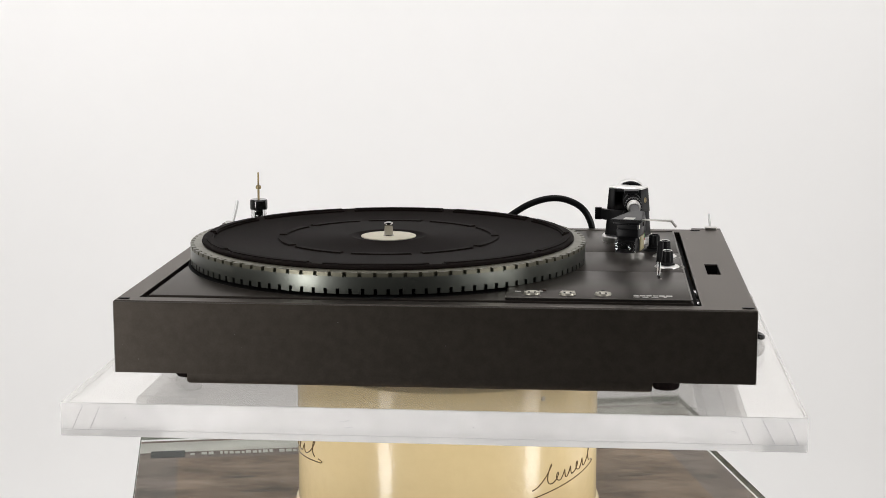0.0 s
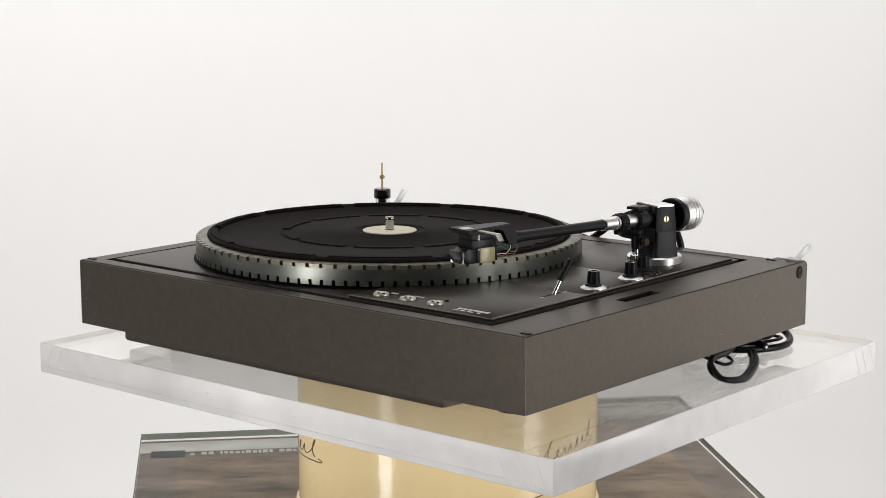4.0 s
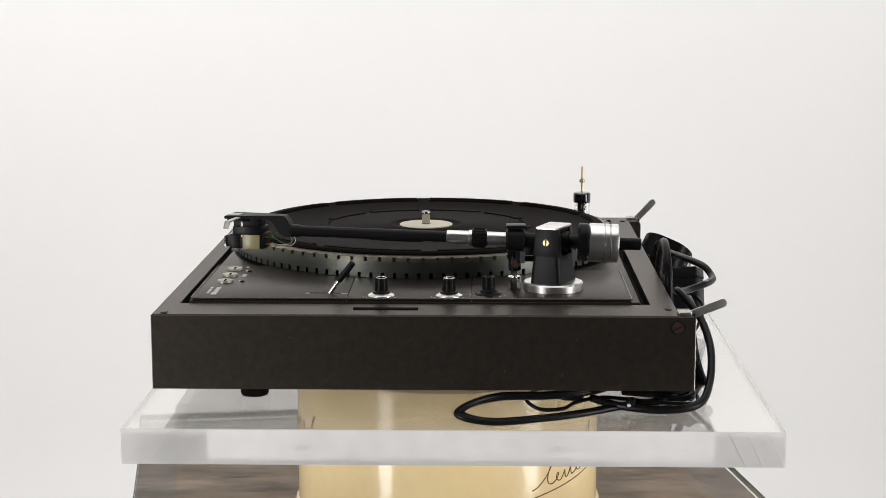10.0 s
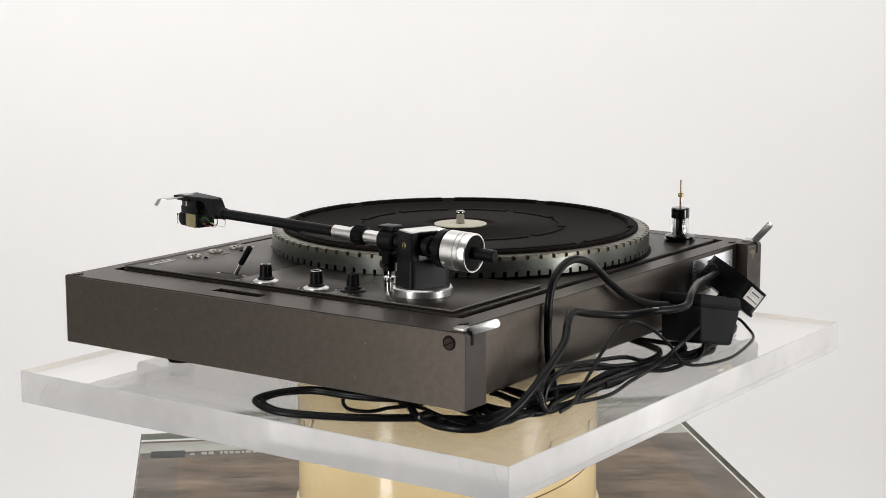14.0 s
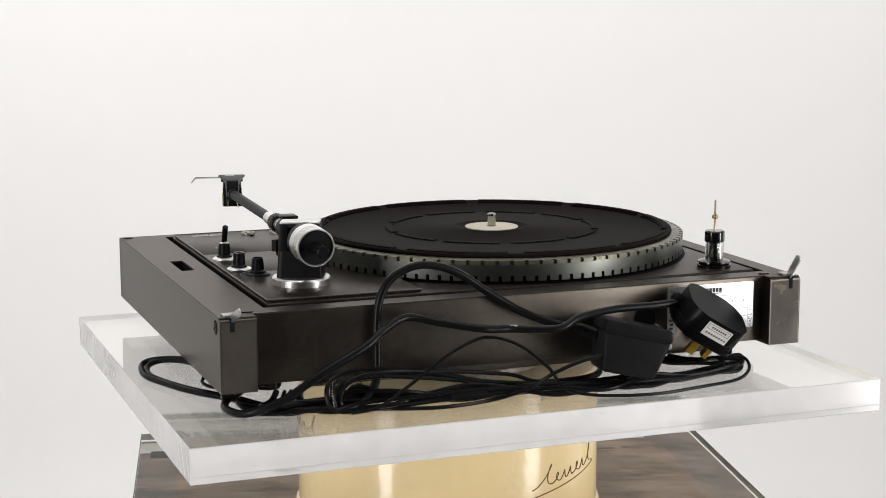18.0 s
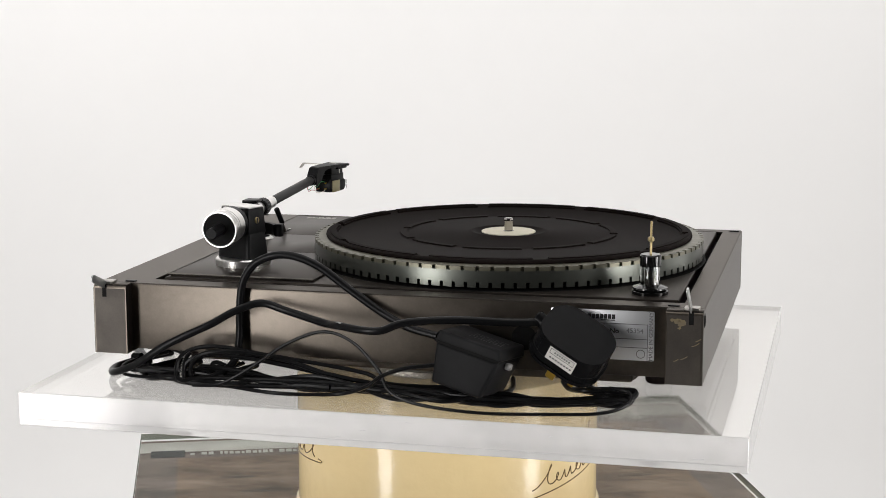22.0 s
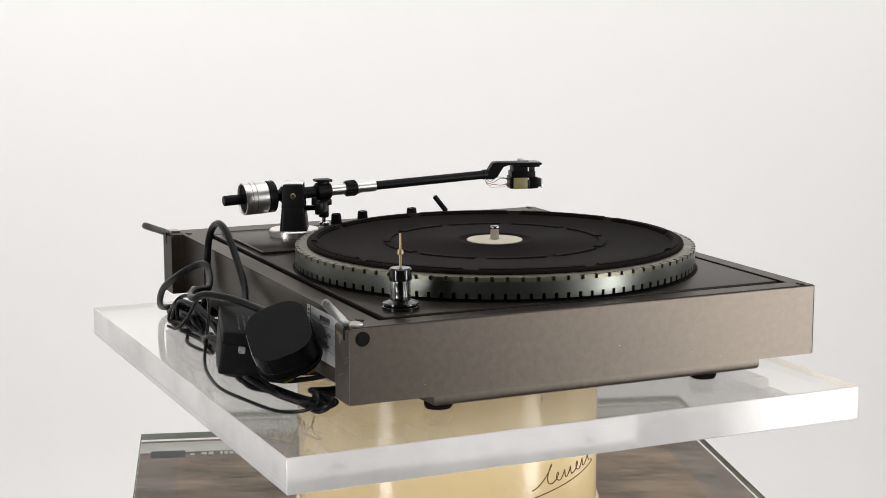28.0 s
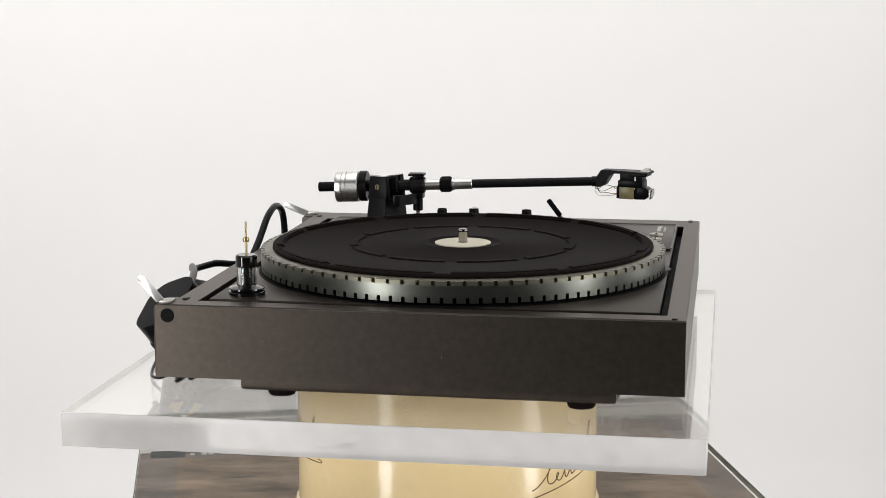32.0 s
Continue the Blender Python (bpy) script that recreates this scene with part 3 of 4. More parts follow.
for i in range(N1):
    a = 2 * math.pi * i / N1
    g = 0.0024 / RO
    arc_block(bm, AX, AY, 0.1436, RO, 0.0703, 0.0740, a + g / 2, a + 2 * math.pi / N1 - g / 2, 3)
part("lower_strobe_teeth", bm, ZINC, platter, "grey metal strobe teeth")
bm = bmesh.new()
arc_block(bm, AX, AY, 0.1436, RO, 0.0740, 0.0822, 0, 2 * math.pi, 216)
part("rim_band", bm, ZINC, platter, "grey passivated metal rim")
bm = bmesh.new()
for i in range(N2):
    a = 2 * math.pi * (i + 0.3) / N2
    g = 0.0026 / RO
    arc_block(bm, AX, AY, 0.1466, RO, 0.0822, 0.0849, a + g / 2, a + 2 * math.pi / N2 - g / 2, 3)
part("upper_strobe_teeth", bm, ZINC_TOP, platter, "yellowed metal strobe teeth")
part("rim_shoulder", lathe([(0.1300, 0.0822), (0.1466, 0.0822), (0.1466, 0.0850), (0.1440, 0.0854), (0.1300, 0.0856)], at(AX, AY, 0), 180), ZINC_TOP, platter, "yellowed metal shoulder")
# rubber mat: a shallow dish with ten raised arcs on two rings
mat_part = part("rubber_mat", lathe([(0, 0.0850), (0.1402, 0.0854), (0.1408, 0.0862), (0.1405, 0.0876), (0.1388, 0.0885), (0.1362, 0.0882),
                          (0.1330, 0.0866), (0.0870, 0.0866), (0.0855, 0.0863), (0.0770, 0.0863), (0.0755, 0.0866), (0.0320, 0.0866),
                          (0.0300, 0.0874), (0.0270, 0.0874), (0.0250, 0.0864), (0, 0.0864)], at(AX, AY, 0), 144), RUBBER, player, "black rubber platter mat with raised arcs")
for ring, (r0, r1, z0, z1) in enumerate(((0.1320, 0.1388, 0.0866, 0.0891), (0.0778, 0.0842, 0.0862, 0.0872))):
    for i in range(10):
        bm = bmesh.new()
        a, g = radians(36 * i + 3), (0.0048 if ring == 0 else 0.0040) / r1
        arc_block(bm, AX, AY, r0, r1, z0, z1, a + g, a + radians(36) - g, 10)
        bmesh.ops.bevel(bm, geom=[e for e in bm.edges if e.verts[0].co.z > z1 - 1e-5 and e.verts[1].co.z > z1 - 1e-5 and len(e.link_faces) == 2
                                  and abs(e.link_faces[0].normal.dot(e.link_faces[1].normal)) < 0.5], offset=0.0012 if ring == 0 else 0.0006, segments=3, affect="EDGES")
        part("raised_arc", bm, RUBBER, mat_part)
part("centre_disc", lathe([(0, 0.0864), (0.0209, 0.0864), (0.0209, 0.0870), (0.0205, 0.0872), (0, 0.0872)], at(AX, AY, 0), 64), CREAM, player, "cream centre disc")
part("spindle", lathe([(0, 0.0868), (0.0042, 0.0868), (0.0042, 0.0874), (0.0033, 0.0878), (0.0032, 0.0942), (0.0035, 0.0946), (0.0035, 0.0964), (0.0031, 0.0971), (0.0022, 0.0974), (0, 0.0975)], at(AX, AY, 0), 32), POLISHED, player, "polished steel spindle")
# shade under the platter, painted as a thin black disc on the deck
part("platter_shade", lathe([(0, 0.0680), (0.1514, 0.0680), (0.1514, 0.06835), (0, 0.06835)], at(AX, AY, 0), 120), GROOVE, player, "flat black disc on the deck, painting the shade under the platter")
part("deck_cap", lathe([(0, 0.0680), (0.0110, 0.0680), (0.0110, 0.0684), (0.0104, 0.0687), (0, 0.0687)], at(-0.030, -0.1610, 0), 36), BLACK_MATT, player, "round dark deck cap")

# push buttons, lever, knobs
for x in (0.0705, 0.0945, 0.1185):
    b = part("button", lathe([(0, CZ), (0.0056, CZ), (0.0056, CZ + 0.0009), (0.0051, CZ + 0.0016), (0.0044, CZ + 0.0012), (0, CZ + 0.0010)], at(x, -0.1545, 0), 36), SILVER_PAINT, player, "round silver push button")
    part("button_mark", bars([(x - 0.0027, x - 0.0014, -0.1552, -0.1538), (x + 0.0014, x + 0.0027, -0.1552, -0.1538)], CZ + 0.0010, CZ + 0.0016), INK, b)
part("pilot_lamp", lathe([(0, CZ), (0.0016, CZ), (0.0016, CZ + 0.0008), (0, CZ + 0.0014)], at(0.1185, -0.1425, 0), 16), BLACK, player)
part("pilot_lamp", lathe([(0, CZ), (0.0016, CZ), (0.0016, CZ + 0.0008), (0, CZ + 0.0014)], at(0.0780, -0.1425, 0), 16), RUST, player)
part("print", words("STOP", 0.0040, at(0.0950, -0.1445, CZ + 0.0002)), WHITE_PRINT, player, "small white lettering")
part("print", bars([(0.0585, 0.0625, -0.1475, -0.1455), (0.0715, 0.0740, -0.1460, -0.1435), (0.0750, 0.0775, -0.1460, -0.1435), (0.1135, 0.1150, -0.1455, -0.1440)], CZ, CZ + 0.0002), WHITE_PRINT, player, "small white marks")
part("print", bars([(0.1390, 0.1425, -0.1570, -0.1540), (0.1432, 0.1470, -0.1570, -0.1540), (0.1477, 0.1512, -0.1570, -0.1540), (0.1520, 0.1556, -0.1570, -0.1540), (0.1563, 0.1600, -0.1570, -0.1540), (0.1607, 0.1650, -0.1573, -0.1540), (0.1560, 0.1650, -0.1578, -0.1573),
                    (0.1390, 0.1430, -0.1612, -0.1594), (0.1450, 0.1490, -0.1612, -0.1594), (0.1510, 0.1555, -0.1612, -0.1594), (0.1590, 0.1610, -0.1612, -0.1594)], CZ, CZ + 0.0002), WHITE_PRINT, player, "white maker's mark as plain bars")
part("lever_slot", bars([(0.1575, 0.1595, -0.0910, -0.0700)], CZ - 0.0004, CZ + 0.00015), GROOVE, player, "thin black lever slot")
lever = part("cue_lever", rod((0.1583, -0.0775, CZ - 0.001), (0.1590, -0.0705, 0.0790), 0.0014, 14), CHROME, player, "bright steel lever")
part("lever_grip", rod((0.1589, -0.0712, 0.0782), (0.1602, -0.0605, 0.0918), 0.0022, 16, 0.0008), BLACK, lever, "black lever grip")
part("print", bars([(0.1590, 0.1605, -0.0935, -0.0905), (0.1590, 0.1608, -0.0690, -0.0660), (0.1590, 0.1600, -0.0655, -0.0645)], CZ, CZ + 0.0002), WHITE_PRINT, player, "small white marks")
for x, y, skirt in ((0.1660, -0.0414, True), (0.1660, 0.0044, True), (0.1590, 0.0311, False)):
    k = part("knob", lathe([(0, 0.0812), (0.0026, 0.0812), (0.0031, 0.0821), (0.0036, 0.0822), (0.0040, 0.0818), (0.0045, CZ + 0.0036), (0.0060, CZ + 0.0027), (0.0061, CZ + 0.0012), (0, CZ + 0.0012)], at(x, y, 0), 32), BLACK, player, "small black knob")
    bm = bmesh.new()
    for i in range(24):
        a = 2 * math.pi * i / 24
        c, s = math.cos(a), math.sin(a)
        tube([(x + 0.0045 * c, y + 0.0045 * s, CZ + 0.0034), (x + 0.0040 * c, y + 0.0040 * s, 0.0812)], 0.00014, 1, 4, bm=bm, raw=True)
    part("ribs", bm, BLACK, k)
    part("knob_cap", lathe([(0.0031, 0.0818), (0.0036, 0.0819), (0.0036, 0.0824), (0.0032, 0.0824), (0.0031, 0.0818)], at(x, y, 0), 28), ALU if skirt else BLACK, k, "bright ring on top")
    part("skirt", lathe([(0, CZ), (0.0092, CZ), (0.0090, CZ + 0.0006), (0.0072, CZ + 0.0016), (0.0050, CZ + 0.0020), (0, CZ + 0.0020)], at(x, y, 0), 40), ALU if skirt else BLACK, k, "bright metal skirt" if skirt else "")
    ticks = []
    for i in range(7):
        a = radians(-30 - 20 * i) if skirt else radians(-20 - 22 * i)
        cx, cy = x + 0.0125 * math.cos(a + 1.4), y + 0.0125 * math.sin(a + 1.4)
        ticks.append((cx - 0.0004, cx + 0.0004, cy - 0.0004, cy + 0.0004))
    part("dial_ticks", bars(ticks, CZ, CZ + 0.0002), WHITE_PRINT, k, "white printed ticks")

# ---- tonearm ----
P0, P1 = Vector((0.1408, 0.1359, 0.1014)), Vector((0.1434, -0.1035, 0.1107))


def arm(y):
    """A point on the tonearm's axis at y."""
    return P0 + (P1 - P0) * ((y - P0.y) / (P1.y - P0.y))


PX, PY = 0.1392, 0.0757
PR = at(PX, PY, 0) @ Matrix.Rotation(radians(-23), 4, "Z") @ at(-PX, -PY, 0)
part("arm_base_ring", lathe([(0, 0.0682), (0.0206, 0.0682), (0.0206, 0.0745), (0.0198, 0.0755), (0.0165, 0.0757), (0, 0.0757)], at(PX, PY, 0), 64), ALU, player, "turned aluminium base ring")
def loft(secs, n=32):
    """Stacks superellipse sections (z, half x, half y, squareness) round the pillar's axis."""
    bm = bmesh.new()
    rings = []
    for z, hx, hy, q in secs:
        ring = []
        for i in range(n):
            c, s = math.cos(2 * math.pi * i / n), math.sin(2 * math.pi * i / n)
            ring.append(bm.verts.new((PX + hx * math.copysign(abs(c) ** (2 / q), c), PY + hy * math.copysign(abs(s) ** (2 / q), s), z)))
        rings.append(ring)
    for a, b in zip(rings, rings[1:]):
        for i in range(n):
            bm.faces.new((a[i], a[(i + 1) % n], b[(i + 1) % n], b[i]))
    bm.faces.new(rings[0][::-1])
    bm.faces.new(rings[-1])
    return bm


pillar = part("arm_pillar", turned(loft([(0.0756, 0.0164, 0.0114, 9.0), (0.0850, 0.0157, 0.0105, 9.0), (0.0938, 0.0151, 0.0096, 9.0), (0.0945, 0.0150, 0.0095, 9.0)]), PR), BLACK_MATT, player, "tapered black tonearm pillar")
for sx in (-1, 1):
    bm = bmesh.new()
    lo = [bm.verts.new((PX + sx * x, PY + y, 0.0940)) for x, y in ((0.0082, -0.0095), (0.0150, -0.0095), (0.0150, 0.0095), (0.0082, 0.0095))]
    hi = [bm.verts.new((PX + sx * x, PY + y, 0.1131)) for x, y in ((0.0082, -0.0080), (0.0138, -0.0080), (0.0138, 0.0080), (0.0082, 0.0080))]
    bm.faces.new(lo[::-1]), bm.faces.new(hi)
    for i in range(4):
        bm.faces.new((lo[i], lo[(i + 1) % 4], hi[(i + 1) % 4], hi[i]))
    bmesh.ops.bevel(bm, geom=list(bm.edges), offset=0.0006, segments=2, affect="EDGES", profile=0.5)
    part("pillar_cheek", turned(bm, PR), BLACK_MATT, pillar, "upright black bearing cheek")
part("pillar_bridge", turned(box(PX - 0.0130, PX + 0.0130, PY - 0.0075, PY + 0.0075, 0.1105, 0.1131, 0.0004), PR), BLACK_MATT, pillar)
part("pillar_top", turned(prism(rounded(PX - 0.0138, PX + 0.0138, PY - 0.0080, PY + 0.0080, 0.001), 0.1131, 0.1143, bevel=0.0003), PR), ALU, pillar, "bright metal top plate")
for sx in (-1, 1):
    s = part("pivot_screw", turned(rod((PX + sx * 0.0135, PY, 0.1040), (PX + sx * 0.0150, PY, 0.1040), 0.0024, 18, 0.0004), PR), BRASS, pillar, "dull brass pivot screw")
    part("screw_slot", turned(box(PX + sx * 0.0151 - 0.0002, PX + sx * 0.0151 + 0.0002, PY - 0.0004, PY + 0.0004, 0.1020, 0.1060), PR), INK, s)
part("lift_bracket", box(0.1385, 0.1435, 0.0470, 0.0680, 0.0895, 0.0935, 0.0008), BLACK_MATT, pillar)
part("arm_bearing", rod(arm(0.0660), arm(0.0860), 0.0072, 28, 0.001), BLACK_MATT, pillar)
tonearm = part("tonearm", rod(arm(0.0040), P1 + Vector((0, -0.001, 0)), 0.0037, 24), BLACK_MATT, player, "straight black tonearm tube")
part("tube_sleeve", rod(arm(-0.0985), P1 + Vector((0, -0.003, 0)), 0.0043, 24, 0.0004), BLACK_MATT, tonearm)
part("silver_sleeve", rod(arm(0.0182), arm(0.0022), 0.0046, 28, 0.0003), ALU, tonearm, "bright metal sleeve")
part("sleeve_flange", rod(arm(0.0198), arm(0.0172), 0.0053, 28, 0.0004), ALU, tonearm)
bm = rod(arm(0.0298), arm(0.0196), 0.0063, 32, 0.0008)
for i in range(20):
    a = 2 * math.pi * i / 20
    o = Vector((0.0062 * math.cos(a), 0, 0.0062 * math.sin(a)))
    rod(arm(0.0285) + o, arm(0.0210) + o, 0.0006, 5, bm=bm)
part("locking_collar", bm, BLACK, tonearm, "ribbed black locking collar")
part("silver_sleeve", rod(arm(0.0440), arm(0.0296), 0.0046, 28, 0.0003), ALU, tonearm, "bright metal sleeve")
part("arm_hub", rod(arm(0.0560), arm(0.0428), 0.0072, 28, 0.0012), BLACK_MATT, tonearm)
part("arm_shaft", rod(arm(0.0660), arm(0.0550), 0.0048, 24), BLACK_MATT, tonearm)
part("rear_shaft", rod(arm(0.0960), arm(0.0820), 0.0048, 24), BLACK_MATT, tonearm)
cw = part("counterweight", lathe([(0, 0), (0.0118, 0), (0.0133, 0.0012), (0.0133, 0.0105), (0.0128, 0.0107), (0.0128, 0.0113), (0.0133, 0.0115), (0.0133, 0.0143), (0.0128, 0.0145), (0.0128, 0.0151), (0.0133, 0.0153),
                                  (0.0133, 0.0198), (0.0130, 0.0204), (0.0122, 0.0204), (0.0119, 0.0196), (0.0116, 0.0150), (0, 0.0150)], along(arm(0.0990), arm(0.1300)), 56), ALU, tonearm, "polished turned counterweight with two engraved lines")
for z in (0.0107, 0.0145):
    part("engraved_line", lathe([(0.0126, z), (0.01295, z), (0.01295, z + 0.0004), (0.0126, z + 0.0004)], along(arm(0.0990), arm(0.1300)), 56), STEEL, cw, "dark engraved line")
# black rod fills the hollow and stands in for the shade inside it
part("weight_bore", rod(arm(0.1120), arm(0.1178), 0.01185, 40), GROOVE, cw, "bore of the weight, filled with black for its shade")
part("weight_dial", rod(arm(0.0992), arm(0.0925), 0.0130, 48, 0.0008), BLACK, cw, "black tracking-force dial")
part("rear_stub", rod(arm(0.1355), arm(0.0990), 0.0042, 24, 0.0006), BLACK, tonearm, "black rear shaft")
# arm rest post and cueing lift
rest = part("arm_rest", rod((0.1410, 0.0490, 0.0830), (0.1410, 0.0490, 0.0985), 0.0042, 20, 0.0006), BLACK, player, "black arm lift post")
part("lift_pin", rod((0.1410, 0.0490, 0.0682), (0.1410, 0.0490, 0.0840), 0.0016, 14), CHROME, rest)
part("rest_block", box(0.1345, 0.1470, 0.0440, 0.0535, 0.0935, 0.0985, 0.0008), BLACK, rest)
part("rest_top", box(0.1352, 0.1466, 0.0430, 0.0565, 0.1128, 0.1150, 0.0006), BLACK, rest, "flat black clip on the arm")
part("rest_neck", box(0.1380, 0.1440, 0.0465, 0.0535, 0.1085, 0.1130, 0.0005), BLACK, rest)
part("thumb_screw", rod((0.1462, 0.0500, 0.0890), (0.1500, 0.0490, 0.0890), 0.0030, 18, 0.0006), RUST, rest, "dark slotted thumb screw")
part("guide_cylinder", lathe([(0, 0.0682), (0.0044, 0.0682), (0.0044, 0.0785), (0.0040, 0.0790), (0, 0.0790)], at(0.1405, 0.0488, 0), 24), CHROME, rest, "bright guide cylinder")

bm = arc_block(bmesh.new(), 0.1395, 0.0757, 0.0235, 0.0275, 0.0900, 0.0982, radians(-150), radians(-58), 14)
part("cueing_arm", bm, BLACK_MATT, rest, "curved black cueing arm")
part("cueing_pad", box(0.1125, 0.1180, 0.0600, 0.0655, 0.0895, 0.0990, 0.0006), BLACK, rest)

# headshell with its cartridge: built along -y from the bend, then set at its offset angle
HB = P1
HM = at(HB.x, HB.y, HB.z) @ Matrix.Rotation(radians(-13), 4, "Z")
YZ = Matrix(((0, 0, 1, 0), (1, 0, 0, 0), (0, 1, 0, 0), (0, 0, 0, 1)))   # outline drawn in y and z, thickness in x
XZ = Matrix(((1, 0, 0, 0), (0, 0, -1, 0), (0, 1, 0, 0), (0, 0, 0, 1)))  # outline drawn in x and z, thickness towards -y


def shell(name, bm, mat, parent, label=""):
    return part(name, turned(bm, HM), mat, parent, label)


bm = prism([(0.0, -0.0042), (0.0, 0.0036), (-0.0040, 0.0100), (-0.0060, 0.0106), (-0.0460, 0.0100), (-0.0460, 0.0080), (-0.0170, 0.0084), (-0.0125, 0.0068), (-0.0080, -0.0022), (-0.004, -0.0042)], -0.0062, 0.0062, YZ)
for v in bm.verts:
    v.co.x *= 0.75 + 1.0 * min(1, max(0, (-v.co.y - 0.006) / 0.040))
bmesh.ops.bevel(bm, geom=list(bm.edges), offset=0.0005, segments=2, affect="EDGES")
hs = shell("headshell", bm, BLACK_MATT, tonearm, "black bent headshell, wider at the front")
shell("headshell_print", bars([(-0.002, 0.005, -0.0445, -0.0370)], 0.0098, 0.0104), WHITE_PRINT, hs)
shell("finger_lift", prism([(0.006, 0.0086), (0.0290, 0.0088), (0.0323, 0.0048), (0.0330, 0.0053), (0.0295, 0.0096), (0.006, 0.0094)], 0.0340, 0.0378, XZ, bevel=0.0002), STEEL, hs, "bent steel finger lift")
cart = shell("cartridge", box(-0.0075, 0.0075, -0.0410, -0.0200, -0.0034, 0.0026, 0.0006), BLACK, hs, "moving-magnet cartridge")
shell("mount_block", box(-0.0070, 0.0070, -0.0405, -0.0215, 0.0024, 0.0088, 0.0006), BLACK_MATT, cart)
shell("mount_plate", box(-0.0088, 0.0088, -0.0445, -0.0290, 0.0062, 0.0082, 0.0005), BLACK, cart)
shell("cartridge_body", box(-0.0072, 0.0072, -0.0362, -0.0188, -0.0126, -0.0020, 0.0006), BLACK, cart, "black cartridge body")
for sx in (-1, 1):
    shell("side_plate", box(sx * 0.0075 - 0.0005, sx * 0.0075 + 0.0005, -0.0338, -0.0215, -0.0128, -0.0030, 0.0003), OLIVE, cart, "pale olive side plate")
    for dz in (-0.0046, -0.0096):
        shell("terminal_pin", rod((sx * 0.0035, -0.0195, dz), (sx * 0.0035, -0.0162, dz), 0.0005, 8), PIN_GOLD, cart, "tiny brass terminal pin")
shell("stylus_block", prism([(-0.0460, -0.0050), (-0.0460, -0.0100), (-0.0430, -0.0127), (-0.0350, -0.0130), (-0.0350, -0.0030), (-0.0430, -0.0030)], -0.0066, 0.0066, YZ, bevel=0.0004), BLACK, cart, "dark stylus assembly")
shell("stylus_guard", box(-0.0068, 0.0068, -0.0476, -0.0464, -0.0124, -0.0044, 0.0003), CLEAR, cart, "clear stylus guard")
for sx in (-1, 1):
    shell("mounting_screw", rod((sx * 0.0066, -0.0345, -0.0046), (sx * 0.0066, -0.0345, 0.0066), 0.0008, 12), STEEL, cart, "small steel screw")
shell("bright_plate", box(0.0058, 0.0062, -0.0390, -0.0310, 0.0030, 0.0064), ALU, cart, "small bright plate")
for mt, dx, dz, sag in ((GREEN_WIRE, 0.0035, -0.0046, 0.0), (RED_WIRE, 0.0035, -0.0096, 0.0022), (WHITE_WIRE, -0.0035, -0.0096, 0.0034), (GREEN_WIRE, -0.0035, -0.0046, -0.0050)):
    shell("cartridge_wire", tube([(dx, -0.0170, dz), (dx * 1.2, -0.0125, dz - 0.4 * sag), (dx * 1.3, -0.0070, -0.0075 - sag), (dx * 1.2, -0.0020, -0.0088 - 0.6 * sag), (dx, 0.0008, -0.0060 - 0.3 * sag), (dx * 0.8, -0.0020, -0.0028), (dx * 0.6, -0.0075, 0.0010)], 0.00027, 6, 6), mt, cart)

# ---- back of the plinth: screw holes, lid hinge clips, rating label ----
for x, s, y in ((X1, 1, 0.1532), (X0, -1, 0.1554)):
    sp = right_panel if s > 0 else left_panel
    # flat black disc paints the hole's shade; the left bolt is blackened likewise
    hole = part("bolt_hole", lathe([(0, 0), (0.0048, 0), (0.0048, 0.0002), (0, 0.0002)], along((x, y, 0.0600), (x + s, y, 0.0600)), 32), GROOVE, sp, "bolt hole as a flat disc, black for its shade")
    part("bolt", lathe([(0, 0), (0.0037, 0), (0.0034, 0.0003), (0, 0.0003)], along((x + s * 0.0003, y, 0.0596), (x + s, y, 0.0596)), 24), RUST if s > 0 else GROOVE, hole, "rusty slotted bolt" if s > 0 else "slotted bolt, black for the shade in its hole")
    part("bolt_slot", turned(box(-0.0002, 0.0002, -0.0035, 0.0035, -0.0004, 0.0004), at(x + s * 0.0006, y, 0.0596) @ Matrix.Rotation(radians(24), 4, "X")), GROOVE, hole)
for sx, tip, root in ((1, (0.2107, 0.1851, 0.0756), (0.2110, 0.1590, 0.0655)), (-1, (-0.2012, 0.1779, 0.0846), (-0.2030, 0.1590, 0.0640))):
    d = (Vector(tip) - Vector(root))
    n = d.length
    clip = part("hinge_clip", prism([(-0.0028, -0.002), (0.0028, -0.002)] + [(0.0028 * math.cos(radians(a)), n - 0.0028 + 0.0028 * math.sin(radians(a))) for a in range(0, 181, 20)], -0.0006, 0.0006,
                                    Matrix.Translation(root) @ Matrix(((0, d.x / n, 1, 0), (-d.z / n, d.y / n, 0, 0), (d.y / n, d.z / n, 0, 0), (0, 0, 0, 1))), bevel=0.0002), GALV, player, "galvanised steel lid hinge strip")
    x = root[0]
    part("clip_foot", prism(rounded(x - 0.005, x + 0.005, 0.1535, 0.1625, 0.001), ZT, ZT + 0.0016, bevel=0.0003), STEEL, clip)
    part("hinge_slot", bars([(x - 0.0016, x + 0.0016, 0.0585, ZT - 0.0002)], -Y1 - 0.0002, -Y1 + 0.0006, Matrix(((1, 0, 0, 0), (0, 0, -1, 0), (0, 1, 0, 0), (0, 0, 0, 1)))), GROOVE, clip, "dark hinge slot")
random.seed(17)
POST = Matrix(((1, 0, 0, 0), (0, 0, -1, 0), (0, 1, 0, 0), (0, 0, 0, 1)))
bm = bmesh.new()
